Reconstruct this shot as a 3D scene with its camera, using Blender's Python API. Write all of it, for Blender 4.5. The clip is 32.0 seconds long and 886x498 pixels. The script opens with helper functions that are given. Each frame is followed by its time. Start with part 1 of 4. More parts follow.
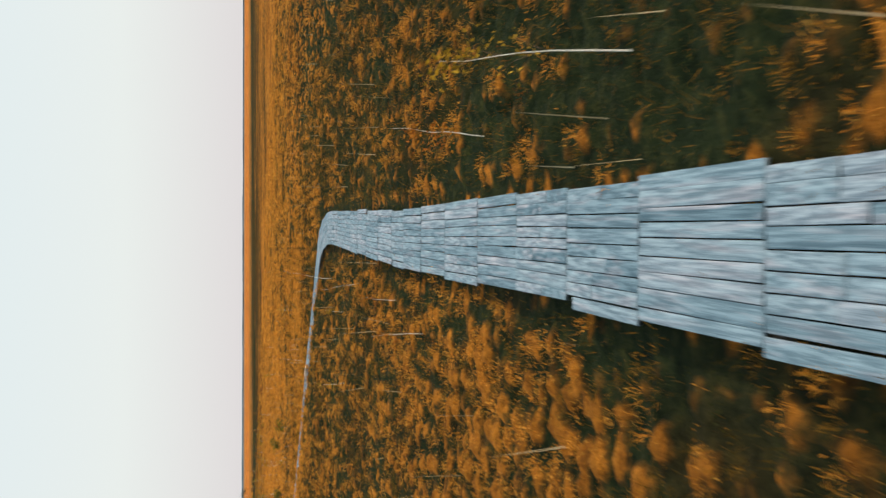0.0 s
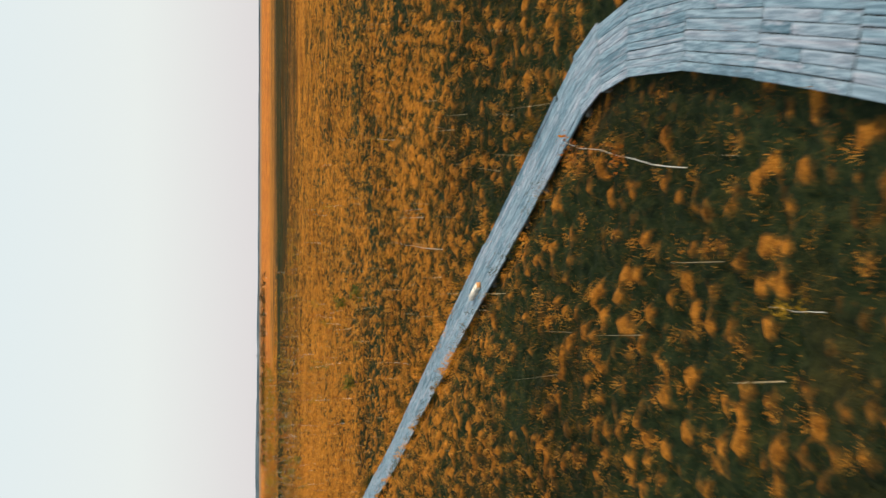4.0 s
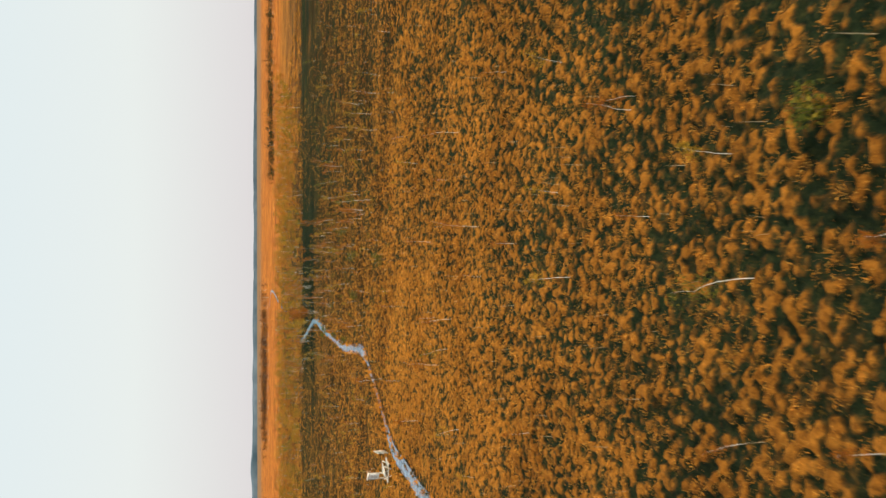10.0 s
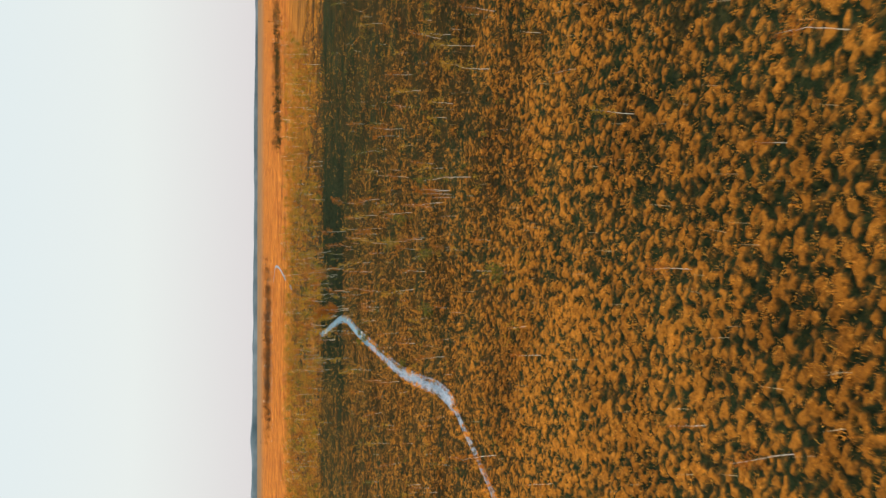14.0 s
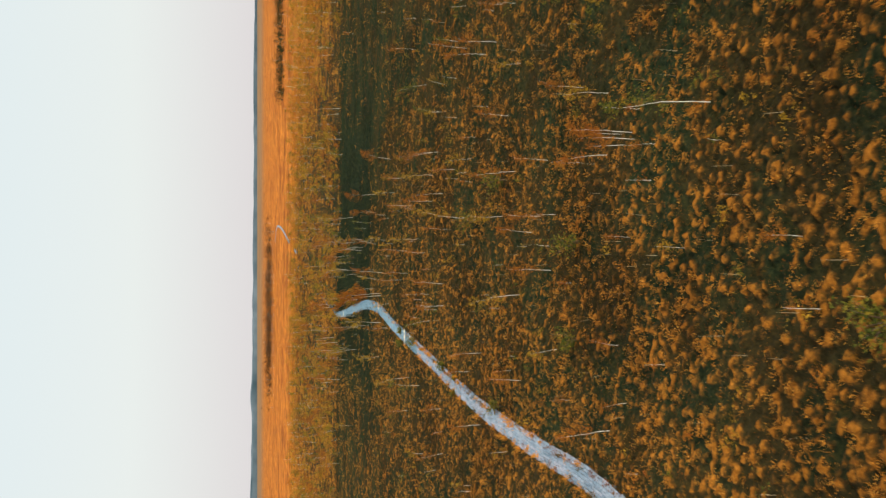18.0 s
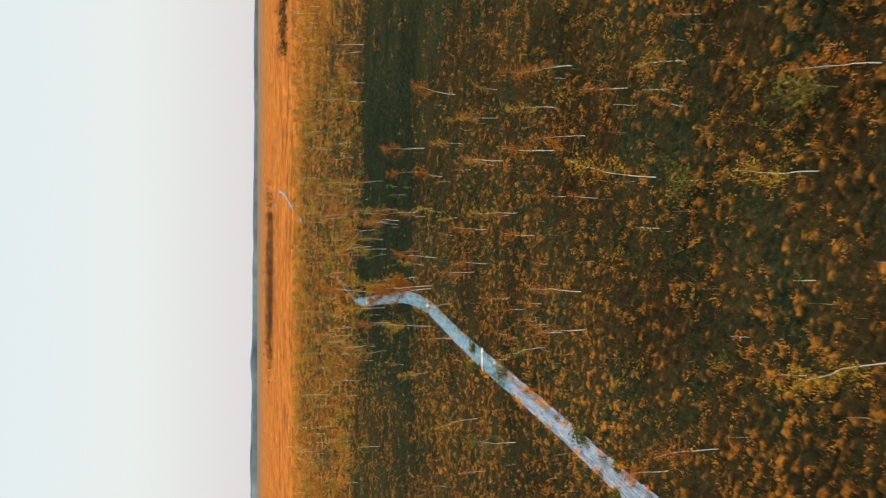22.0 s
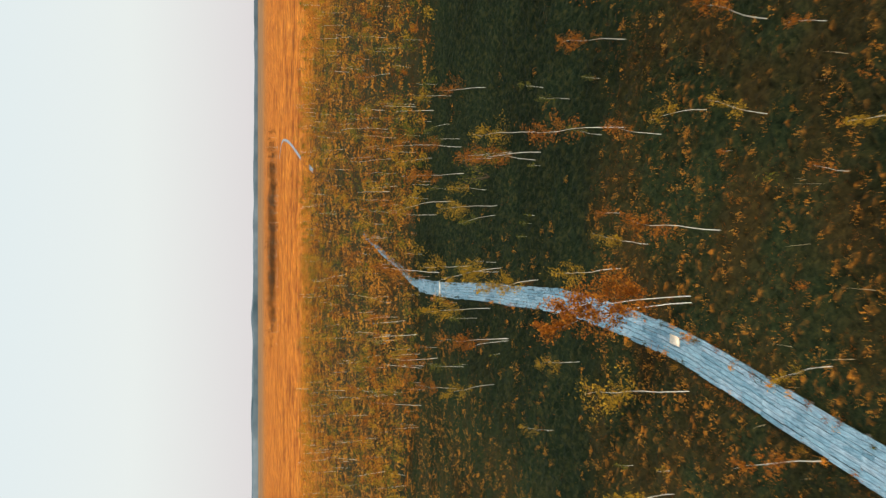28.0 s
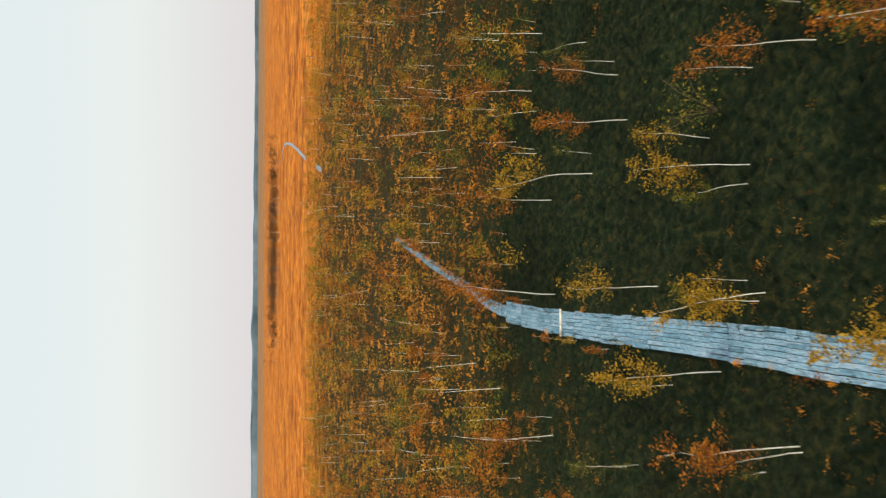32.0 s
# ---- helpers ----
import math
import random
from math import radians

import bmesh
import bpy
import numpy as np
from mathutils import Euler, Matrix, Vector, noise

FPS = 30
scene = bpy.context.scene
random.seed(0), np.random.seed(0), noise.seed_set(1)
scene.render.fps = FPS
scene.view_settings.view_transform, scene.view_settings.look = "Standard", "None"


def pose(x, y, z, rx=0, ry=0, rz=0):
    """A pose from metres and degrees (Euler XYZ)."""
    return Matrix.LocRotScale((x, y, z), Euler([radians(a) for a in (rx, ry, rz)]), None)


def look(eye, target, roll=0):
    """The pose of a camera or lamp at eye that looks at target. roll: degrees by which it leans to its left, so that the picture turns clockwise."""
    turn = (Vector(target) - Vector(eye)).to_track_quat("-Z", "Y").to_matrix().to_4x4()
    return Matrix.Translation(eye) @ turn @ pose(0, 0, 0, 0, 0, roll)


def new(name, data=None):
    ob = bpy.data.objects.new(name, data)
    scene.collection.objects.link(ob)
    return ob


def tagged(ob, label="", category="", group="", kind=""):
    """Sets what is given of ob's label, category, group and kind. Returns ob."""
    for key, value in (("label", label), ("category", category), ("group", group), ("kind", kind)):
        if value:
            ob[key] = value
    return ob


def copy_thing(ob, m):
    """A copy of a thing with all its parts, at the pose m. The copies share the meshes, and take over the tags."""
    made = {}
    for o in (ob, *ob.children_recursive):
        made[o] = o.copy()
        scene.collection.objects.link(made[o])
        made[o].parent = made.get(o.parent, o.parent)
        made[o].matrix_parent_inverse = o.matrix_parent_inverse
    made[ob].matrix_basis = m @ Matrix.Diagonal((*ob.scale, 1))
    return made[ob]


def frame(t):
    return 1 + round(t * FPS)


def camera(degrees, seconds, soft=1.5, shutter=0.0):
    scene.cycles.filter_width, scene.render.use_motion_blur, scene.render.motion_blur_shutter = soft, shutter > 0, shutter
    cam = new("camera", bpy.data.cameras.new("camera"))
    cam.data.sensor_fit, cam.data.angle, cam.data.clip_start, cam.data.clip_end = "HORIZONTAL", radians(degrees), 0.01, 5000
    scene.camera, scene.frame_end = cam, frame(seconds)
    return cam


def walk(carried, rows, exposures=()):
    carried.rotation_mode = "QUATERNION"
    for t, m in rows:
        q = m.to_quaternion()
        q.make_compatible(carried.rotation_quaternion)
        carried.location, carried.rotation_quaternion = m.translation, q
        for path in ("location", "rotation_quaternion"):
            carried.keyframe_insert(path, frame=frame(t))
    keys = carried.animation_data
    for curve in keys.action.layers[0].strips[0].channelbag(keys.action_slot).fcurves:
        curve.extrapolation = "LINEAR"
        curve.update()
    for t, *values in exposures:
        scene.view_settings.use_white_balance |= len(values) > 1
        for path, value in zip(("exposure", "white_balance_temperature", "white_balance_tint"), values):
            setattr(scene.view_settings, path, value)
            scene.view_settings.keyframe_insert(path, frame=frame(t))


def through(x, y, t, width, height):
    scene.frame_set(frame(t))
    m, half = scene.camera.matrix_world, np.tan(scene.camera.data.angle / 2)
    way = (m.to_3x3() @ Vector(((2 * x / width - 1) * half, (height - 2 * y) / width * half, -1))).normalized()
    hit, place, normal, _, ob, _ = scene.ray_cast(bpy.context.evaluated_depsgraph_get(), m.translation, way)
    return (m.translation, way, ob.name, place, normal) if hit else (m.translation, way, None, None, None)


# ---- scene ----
cam = camera(51.4, 32.0, soft=1.4, shutter=0.4)
PATH = [
    (0, (0.000, -0.000, 3.462), (-0.000, 19.527, -0.779), -89.909),
    (0.5, (0.139, 3.004, 3.743), (0.162, 22.542, -0.445), -89.894),
    (1, (0.234, 5.973, 4.103), (0.243, 25.524, -0.029), -89.933),
    (1.5, (0.353, 8.988, 4.446), (0.197, 28.548, 0.357), -89.970),
    (2, (0.488, 12.038, 4.759), (-0.143, 31.595, 0.704), -90.005),
    (2.5, (0.606, 15.213, 5.075), (-0.870, 34.732, 1.052), -90.062),
    (3, (0.684, 18.413, 5.445), (-1.874, 37.823, 1.439), -90.068),
    (3.5, (0.676, 21.387, 5.797), (-2.964, 40.633, 1.836), -89.964),
    (5.5, (-0.832, 36.313, 7.037), (-7.431, 54.775, 3.085), -89.796),
    (6, (-1.496, 40.011, 7.436), (-8.604, 58.283, 3.483), -89.868),
    (6.5, (-2.258, 43.671, 7.842), (-9.828, 61.756, 3.890), -89.946),
    (7, (-3.201, 47.390, 8.257), (-11.200, 65.288, 4.300), -89.978),
    (7.5, (-4.222, 51.046, 8.756), (-12.617, 68.758, 4.783), -89.987),
    (8, (-5.331, 54.706, 9.255), (-14.130, 72.219, 5.273), -90.041),
    (8.5, (-6.657, 58.439, 9.852), (-15.869, 75.734, 5.851), -90.090),
    (9, (-8.164, 62.331, 10.538), (-17.789, 79.395, 6.517), -90.110),
    (9.5, (-9.738, 66.180, 11.248), (-19.752, 83.018, 7.226), -90.115),
    (10, (-11.410, 70.010, 12.107), (-21.733, 86.662, 8.088), -90.079),
    (10.5, (-13.247, 73.822, 13.067), (-23.792, 90.334, 9.046), -90.035),
    (11, (-15.135, 77.696, 13.889), (-25.847, 94.098, 9.864), -89.965),
    (11.5, (-17.021, 81.407, 14.376), (-27.851, 97.733, 10.351), -89.948),
    (12, (-18.903, 84.897, 14.553), (-29.754, 101.209, 10.531), -89.998),
    (12.5, (-20.867, 88.430, 14.593), (-31.704, 104.750, 10.569), -90.010),
    (13, (-22.942, 92.054, 14.657), (-33.766, 108.382, 10.629), -89.965),
    (13.5, (-25.069, 95.807, 14.732), (-35.900, 112.132, 10.707), -89.921),
    (14, (-27.184, 99.428, 14.874), (-38.029, 115.743, 10.850), -89.906),
    (14.5, (-29.209, 102.940, 15.044), (-40.061, 119.251, 11.026), -89.924),
    (16.5, (-37.754, 116.952, 15.305), (-48.793, 133.138, 11.284), -89.823),
    (17, (-40.001, 120.561, 15.401), (-51.191, 136.643, 11.380), -89.852),
    (17.5, (-42.262, 124.220, 15.471), (-53.663, 140.151, 11.442), -89.927),
    (18, (-44.513, 127.867, 15.520), (-56.101, 143.661, 11.487), -89.986),
    (18.5, (-46.812, 131.347, 15.555), (-58.486, 147.080, 11.530), -90.022),
    (19, (-49.159, 134.767, 15.566), (-60.849, 150.489, 11.547), -90.047),
    (19.5, (-51.550, 138.196, 15.567), (-63.264, 153.901, 11.550), -90.031),
    (20, (-53.959, 141.658, 15.580), (-65.716, 157.329, 11.559), -89.984),
    (20.5, (-56.354, 145.049, 15.574), (-68.189, 160.660, 11.547), -89.963),
    (21, (-58.712, 148.401, 15.577), (-70.648, 163.932, 11.543), -89.934),
    (21.5, (-61.092, 151.693, 15.600), (-73.137, 167.141, 11.564), -89.874),
    (22, (-63.519, 154.957, 15.609), (-75.673, 170.321, 11.579), -89.889),
    (22.5, (-65.881, 158.181, 15.621), (-78.162, 173.446, 11.601), -89.964),
    (23, (-68.268, 161.444, 15.596), (-80.673, 176.612, 11.590), -90.057),
    (23.5, (-70.813, 164.719, 15.605), (-83.297, 179.821, 11.592), -90.129),
    (24, (-73.337, 167.951, 15.626), (-85.884, 182.999, 11.610), -90.109),
    (24.5, (-75.847, 171.076, 15.673), (-88.451, 186.075, 11.654), -90.074),
    (25, (-78.377, 174.132, 15.713), (-91.033, 189.088, 11.694), -90.036),
    (25.5, (-80.942, 177.194, 15.777), (-93.652, 192.106, 11.763), -90.029),
    (27.5, (-91.233, 190.275, 16.127), (-104.142, 205.011, 12.101), -90.078),
    (28, (-93.883, 193.476, 16.116), (-106.787, 208.217, 12.094), -90.042),
    (28.5, (-96.606, 196.621, 16.093), (-109.491, 211.381, 12.076), -89.995),
    (29, (-99.383, 199.753, 16.060), (-112.234, 214.542, 12.042), -89.985),
    (29.5, (-102.150, 202.825, 16.023), (-114.968, 217.643, 12.006), -90.028),
    (30, (-104.874, 205.828, 16.029), (-117.661, 220.671, 12.012), -90.084),
    (30.5, (-107.526, 208.794, 16.105), (-120.285, 223.661, 12.084), -90.046),
    (31, (-110.229, 211.618, 16.079), (-122.946, 226.520, 12.054), -89.982),
    (31.5, (-113.002, 214.630, 16.085), (-125.694, 229.555, 12.063), -89.948),
    (32, (-115.586, 217.898, 16.003), (-128.300, 232.804, 11.982), -89.847),
]
walk(cam, [(t, look(eye, target, roll)) for t, eye, target, roll in PATH])

# ---- light ----
SUN_FROM = Vector((0.92, -0.10, 0.54)).normalized()
world = bpy.data.worlds.new("world")
scene.world = world
world.use_nodes = True
wt = world.node_tree
bg = wt.nodes["Background"]
sky = wt.nodes.new("ShaderNodeTexSky")
sky.sky_type = 'NISHITA'
sky.sun_disc = False
sky.sun_elevation = math.asin(SUN_FROM.z)
sky.sun_rotation = math.atan2(SUN_FROM.x, SUN_FROM.y)
sky.dust_density = 4.0
sky.ozone_density = 1.5
# thin bright overcast in front of the clear sky
veil = wt.nodes.new("ShaderNodeMix")
veil.data_type = 'RGBA'
veil.inputs[0].default_value = 0.93
dim = wt.nodes.new("ShaderNodeVectorMath")
dim.operation = 'SCALE'
dim.inputs[3].default_value = 0.12
wt.links.new(sky.outputs[0], dim.inputs[0])
wt.links.new(dim.outputs[0], veil.inputs[6])
coord = wt.nodes.new("ShaderNodeTexCoord")
sep = wt.nodes.new("ShaderNodeSeparateXYZ")
wt.links.new(coord.outputs["Generated"], sep.inputs[0])
cloud = wt.nodes.new("ShaderNodeValToRGB")
cr = cloud.color_ramp
cr.elements[0].position, cr.elements[0].color = 0.0, (0.80, 0.765, 0.765, 1)
cr.elements[1].position, cr.elements[1].color = 0.30, (0.79, 0.89, 0.91, 1)
mid = cr.elements.new(0.12)
mid.color = (0.86, 0.90, 0.87, 1)
wt.links.new(sep.outputs[2], cloud.inputs[0])
wt.links.new(cloud.outputs[0], veil.inputs[7])
wt.links.new(veil.outputs[2], bg.inputs[0])
bg.inputs[1].default_value = 1.0

sun = new("sun", bpy.data.lights.new("sun", 'SUN'))
sun.data.energy = 3.6
sun.data.angle = radians(6)
sun.data.color = (1.0, 0.88, 0.72)
sun.matrix_world = look(SUN_FROM * 50, (0, 0, 0))

# ---- plan ----
# a runs along the valley of the walk, b to its right
AX, AY = -0.5, 0.8660254
BX, BY = 0.8660254, 0.5


def to_ab(x, y):
    return x * AX + y * AY, x * BX + y * BY


def to_xy(a, b):
    return a * AX + b * BX, a * AY + b * BY


WALKWAY = [(-0.12, -6.0), (-0.08, 4.4), (0.06, 10.3), (0.15, 18.2), (0.46, 26.6), (0.68, 31.4), (0.86, 36.5), (0.72, 39.2),
           (0.1, 41.2), (-1.45, 43.0), (-3.3, 45.1), (-6.5, 49.05), (-11.3, 54.6), (-14.1, 57.8), (-19.4, 64.0), (-24.5, 70.5),
           (-43.0, 92.0), (-61.4, 116.3), (-64.8, 122.4), (-68.0, 127.2), (-69.6, 131.0), (-70.6, 136.0), (-72.0, 141.3),
           (-73.6, 146.2), (-74.4, 149.5), (-77.0, 154.0), (-82.2, 160.6), (-88.6, 169.2), (-94.5, 178.0), (-99.6, 186.2),
           (-106.0, 195.9), (-112.55, 206.2), (-116.95, 213.7), (-119.8, 218.0), (-126.1, 226.2), (-131.2, 231.65),
           (-137.45, 238.65), (-148.7, 250.65), (-157.7, 261.0), (-162.0, 268.0), (-168.0, 276.5), (-175.3, 287.5), (-200, 325),
           (-240.0, 391.0), (-278.0, 449.0), (-316.0, 511.0), (-345.0, 557.0), (-369.0, 593.0), (-392.0, 627.0), (-416.0, 657.0), (-445.0, 682.0)]


def smooth_line(pts, step=0.25):
    # rounds the corners a little and walks along at even steps
    p = np.array(pts, float)
    for _ in range(2):
        q = [p[0]]
        for i in range(len(p) - 1):
            q += [p[i] * 0.75 + p[i + 1] * 0.25, p[i] * 0.25 + p[i + 1] * 0.75]
        p = np.array(q + [p[-1]])
    s = np.concatenate([[0], np.cumsum(np.hypot(*np.diff(p, axis=0).T))])
    t = np.arange(0, s[-1], step)
    return np.stack([np.interp(t, s, p[:, 0]), np.interp(t, s, p[:, 1])], 1)


LINE = smooth_line(WALKWAY)


def way_distance(x, y):
    x, y = np.asarray(x, float), np.asarray(y, float)
    best = np.full(x.shape, 1e9)
    for (x0, y0), (x1, y1) in zip(LINE[:-8:8], LINE[8::8]):
        dx, dy = x1 - x0, y1 - y0
        u = np.clip(((x - x0) * dx + (y - y0) * dy) / (dx * dx + dy * dy), 0, 1)
        best = np.minimum(best, np.hypot(x - x0 - u * dx, y - y0 - u * dy))
    return best


TABLE = np.random.RandomState(5).rand(512, 512)


def vnoise(x, y):
    xi, yi = np.floor(x).astype(int), np.floor(y).astype(int)
    fx, fy = x - xi, y - yi
    fx, fy = fx * fx * (3 - 2 * fx), fy * fy * (3 - 2 * fy)
    g = lambda i, j: TABLE[(xi + i) % 512, (yi + j) % 512]
    return (g(0, 0) * (1 - fx) + g(1, 0) * fx) * (1 - fy) + (g(0, 1) * (1 - fx) + g(1, 1) * fx) * fy


def fbm(x, y, size, octaves=3):
    v, amp, tot = 0.0, 1.0, 0.0
    for k in range(octaves):
        v = v + amp * vnoise(x / size * 2 ** k + 17.3 * k, y / size * 2 ** k - 9.1 * k)
        tot += amp
        amp *= 0.5
    return v / tot


def ramp(v, lo, hi):
    t = np.clip((v - lo) / (hi - lo), 0, 1)
    return t * t * (3 - 2 * t)


# cover of the bog: how much golden sedge, rusty dwarf shrub and dark wet moss grows at a place
ZONE_A = [-60, 0, 30, 44, 52, 58, 63, 74, 85, 100, 140, 152, 165, 200, 230, 252, 300, 330, 470, 520, 560]
ZONE_GOLD = [.26, .20, .21, .20, .42, .41, .27, .30, .46, .47, .46, .40, .32, .25, .17, .08, .10, .28, .40, .85, 1.0]
ZONE_RUST = [.35, .35, .35, .32, .30, .30, .30, .30, .27, .25, .34, .58, .62, .60, .58, .50, .42, .60, .60, .3, .15]


def cover(x, y):
    a, b = to_ab(x, y)
    w = a + 14 * (fbm(x, y, 22, 2) - 0.5) + 8 * (fbm(x, y, 6, 2) - 0.5)
    gold, rust = np.interp(w, ZONE_A, ZONE_GOLD), np.interp(w, ZONE_A, ZONE_RUST)
    # more golden on the left of the first stretch of planks, less on the right
    gold = gold + 0.32 * ramp(-x, 0.7, 2.2) * ramp(a, 4, 9) * (1 - ramp(a, 13, 24)) - 0.10 * ramp(x, 0.5, 2.0) * (1 - ramp(a, 25, 45))
    # more gold on the left, less on the right: side sunlight put into colour
    across = b - np.interp(a, [0, 40, 60, 120, 194, 246, 330], [0, 20, 20, 26, 20, 8, -6])
    gold = gold + (0.12 * ramp(-across, -3, 12) - 0.07 * ramp(across, 2, 18)) * ramp(a, 55, 90) * (1 - ramp(a, 300, 400))
    pool = ramp(w, 250, 257) * (1 - ramp(w, 297, 306)) * ramp(b + 10 * (fbm(x, y, 9, 2) - .5), -20, -2) * (1 - ramp(b + 12 * (fbm(x, y, 12, 2) - .5), 23, 38))
    dark = 0.95 * pool
    return gold * (1 - dark), rust, dark


def lumps(x, y):
    # 0..1, the height of the tussocks
    return 0.62 * fbm(x, y, 1.15, 2) + 0.38 * fbm(x + 70, y - 31, 3.4, 2)


def mound(x, y, cell=0.48):
    # 0..1, the single tussocks: one dome of its own height to each loose cell
    u, w = np.asarray(x) / cell, np.asarray(y) / cell
    iu, iw = np.floor(u).astype(int), np.floor(w).astype(int)
    best = np.zeros(np.shape(u))
    for di in (-1, 0, 1):
        for dj in (-1, 0, 1):
            p, q = iu + di, iw + dj
            cu = p + 0.2 + 0.6 * TABLE[p % 509, q % 503]
            cw = q + 0.2 + 0.6 * TABLE[(p + 77) % 509, (q + 31) % 503]
            tall = 0.5 + 0.5 * TABLE[(p + 13) % 509, (q + 191) % 503]
            best = np.maximum(best, tall * (1 - ((u - cu) ** 2 + (w - cw) ** 2) / 0.40))
    return 0.88 * best + 0.22 * fbm(x, y, 0.4, 2)


def slope(y):
    # the bog rises very gently at first
    return 0.004 * np.clip(y, -10, 42)


def ground_z(x, y, d=None):
    d = way_distance(x, y) if d is None else d
    a, b = to_ab(x, y)
    far = np.clip((a - 430) / 200, 0, 1)
    # a low swell on the left of the second leg
    off = -((np.asarray(x) - 0.1) * 0.77 + (np.asarray(y) - 41.2) * 0.64)
    swell = 0.22 * ramp(off, 0.8, 1.7) * (1 - ramp(off, 4, 9)) * ramp(a, 33, 38) * (1 - ramp(a, 58, 66))
    flat = ramp(d, 0.74, 1.3)
    return slope(y) - 0.20 + swell + flat * (0.22 * (lumps(x, y) - 0.45)) * (1 - far) + (0.28 + 0.14 * ramp(a, 25, 50)) * (mound(x, y) - 0.45) * flat * (1 - far) + far * 0.3 * (fbm(x, y, 30, 2) - 0.5) + 0.12 * (fbm(x, y, 14, 2) - 0.5) * flat


# ---- materials ----
def material(name, rough=0.8):
    m = bpy.data.materials.new(name)
    m.use_nodes = True
    n = m.node_tree.nodes
    b = n["Principled BSDF"]
    b.inputs["Roughness"].default_value = rough
    b.inputs["Specular IOR Level"].default_value = 0.06
    return m, m.node_tree, b


def node(tree, kind, **inputs):
    n = tree.nodes.new(kind)
    for k, v in inputs.items():
        n.inputs[k.replace("_", " ")].default_value = v
    return n


def ramp_node(tree, source, stops):
    r = tree.nodes.new("ShaderNodeValToRGB")
    e = r.color_ramp.elements
    while len(e) < len(stops):
        e.new(0.5)
    for i, (p, c) in enumerate(stops):
        e[i].position, e[i].color = p, (*c, 1)
    tree.links.new(source, r.inputs[0])
    return r.outputs[0]


def mix_node(tree, fac, one, two, blend='MIX'):
    m = tree.nodes.new("ShaderNodeMix")
    m.data_type, m.blend_type = 'RGBA', blend
    for sock, v in ((m.inputs[0], fac), (m.inputs[6], one), (m.inputs[7], two)):
        if hasattr(v, "is_linked"):
            tree.links.new(v, sock)
        else:
            sock.default_value = v if isinstance(v, float) else (*v, 1)
    return m.outputs[2]


def noise_node(tree, scale, detail=4.0, stretch=None, rough=0.55):
    c = tree.nodes.new("ShaderNodeTexCoord")
    n = tree.nodes.new("ShaderNodeTexNoise")
    n.inputs["Scale"].default_value, n.inputs["Detail"].default_value, n.inputs["Roughness"].default_value = scale, detail, rough
    if stretch:
        mp = tree.nodes.new("ShaderNodeMapping")
        mp.inputs["Scale"].default_value = stretch
        tree.links.new(c.outputs["Object"], mp.inputs[0])
        tree.links.new(mp.outputs[0], n.inputs["Vector"])
    else:
        tree.links.new(c.outputs["Object"], n.inputs["Vector"])
    return n.outputs["Fac"]


def bump_node(tree, bsdf, height, strength, distance):
    b = node(tree, "ShaderNodeBump", Strength=strength, Distance=distance)
    tree.links.new(height, b.inputs["Height"])
    tree.links.new(b.outputs[0], bsdf.inputs["Normal"])


def plant_material(name, stops, rough=0.75, through=0.25, patch=0.35, clump=0.45):
    """Leaf or blade colours that vary from piece to piece and, slowly, over the ground."""
    m, t, b = material(name, rough)
    g = t.nodes.new("ShaderNodeNewGeometry")
    col = ramp_node(t, g.outputs["Random Per Island"], stops)
    slow = ramp_node(t, noise_node(t, clump, 3.0), [(0.36, (0.42, 0.50, 0.5)), (0.52, (0.95, 0.95, 0.95)), (0.68, (1.25, 1.2, 1.1))])
    col = mix_node(t, patch, col, mix_node(t, 1.0, col, slow, 'MULTIPLY'))
    grit = ramp_node(t, noise_node(t, 14.0, 4.0, None, 0.7), [(0.36, (0.5, 0.5, 0.5)), (0.54, (1.0, 1.0, 1.0)), (0.7, (1.2, 1.18, 1.15))])
    col = mix_node(t, 0.6, col, mix_node(t, 1.0, col, grit, 'MULTIPLY'))
    t.links.new(col, b.inputs["Base Color"])
    bump_node(t, b, noise_node(t, 26.0, 3.0, None, 0.7), 0.6, 0.05)
    tr = t.nodes.new("ShaderNodeBsdfTranslucent")
    t.links.new(col, tr.inputs[0])
    mx = t.nodes.new("ShaderNodeMixShader")
    mx.inputs[0].default_value = through
    t.links.new(b.outputs[0], mx.inputs[1])
    t.links.new(tr.outputs[0], mx.inputs[2])
    t.links.new(mx.outputs[0], t.nodes["Material Output"].inputs[0])
    return m


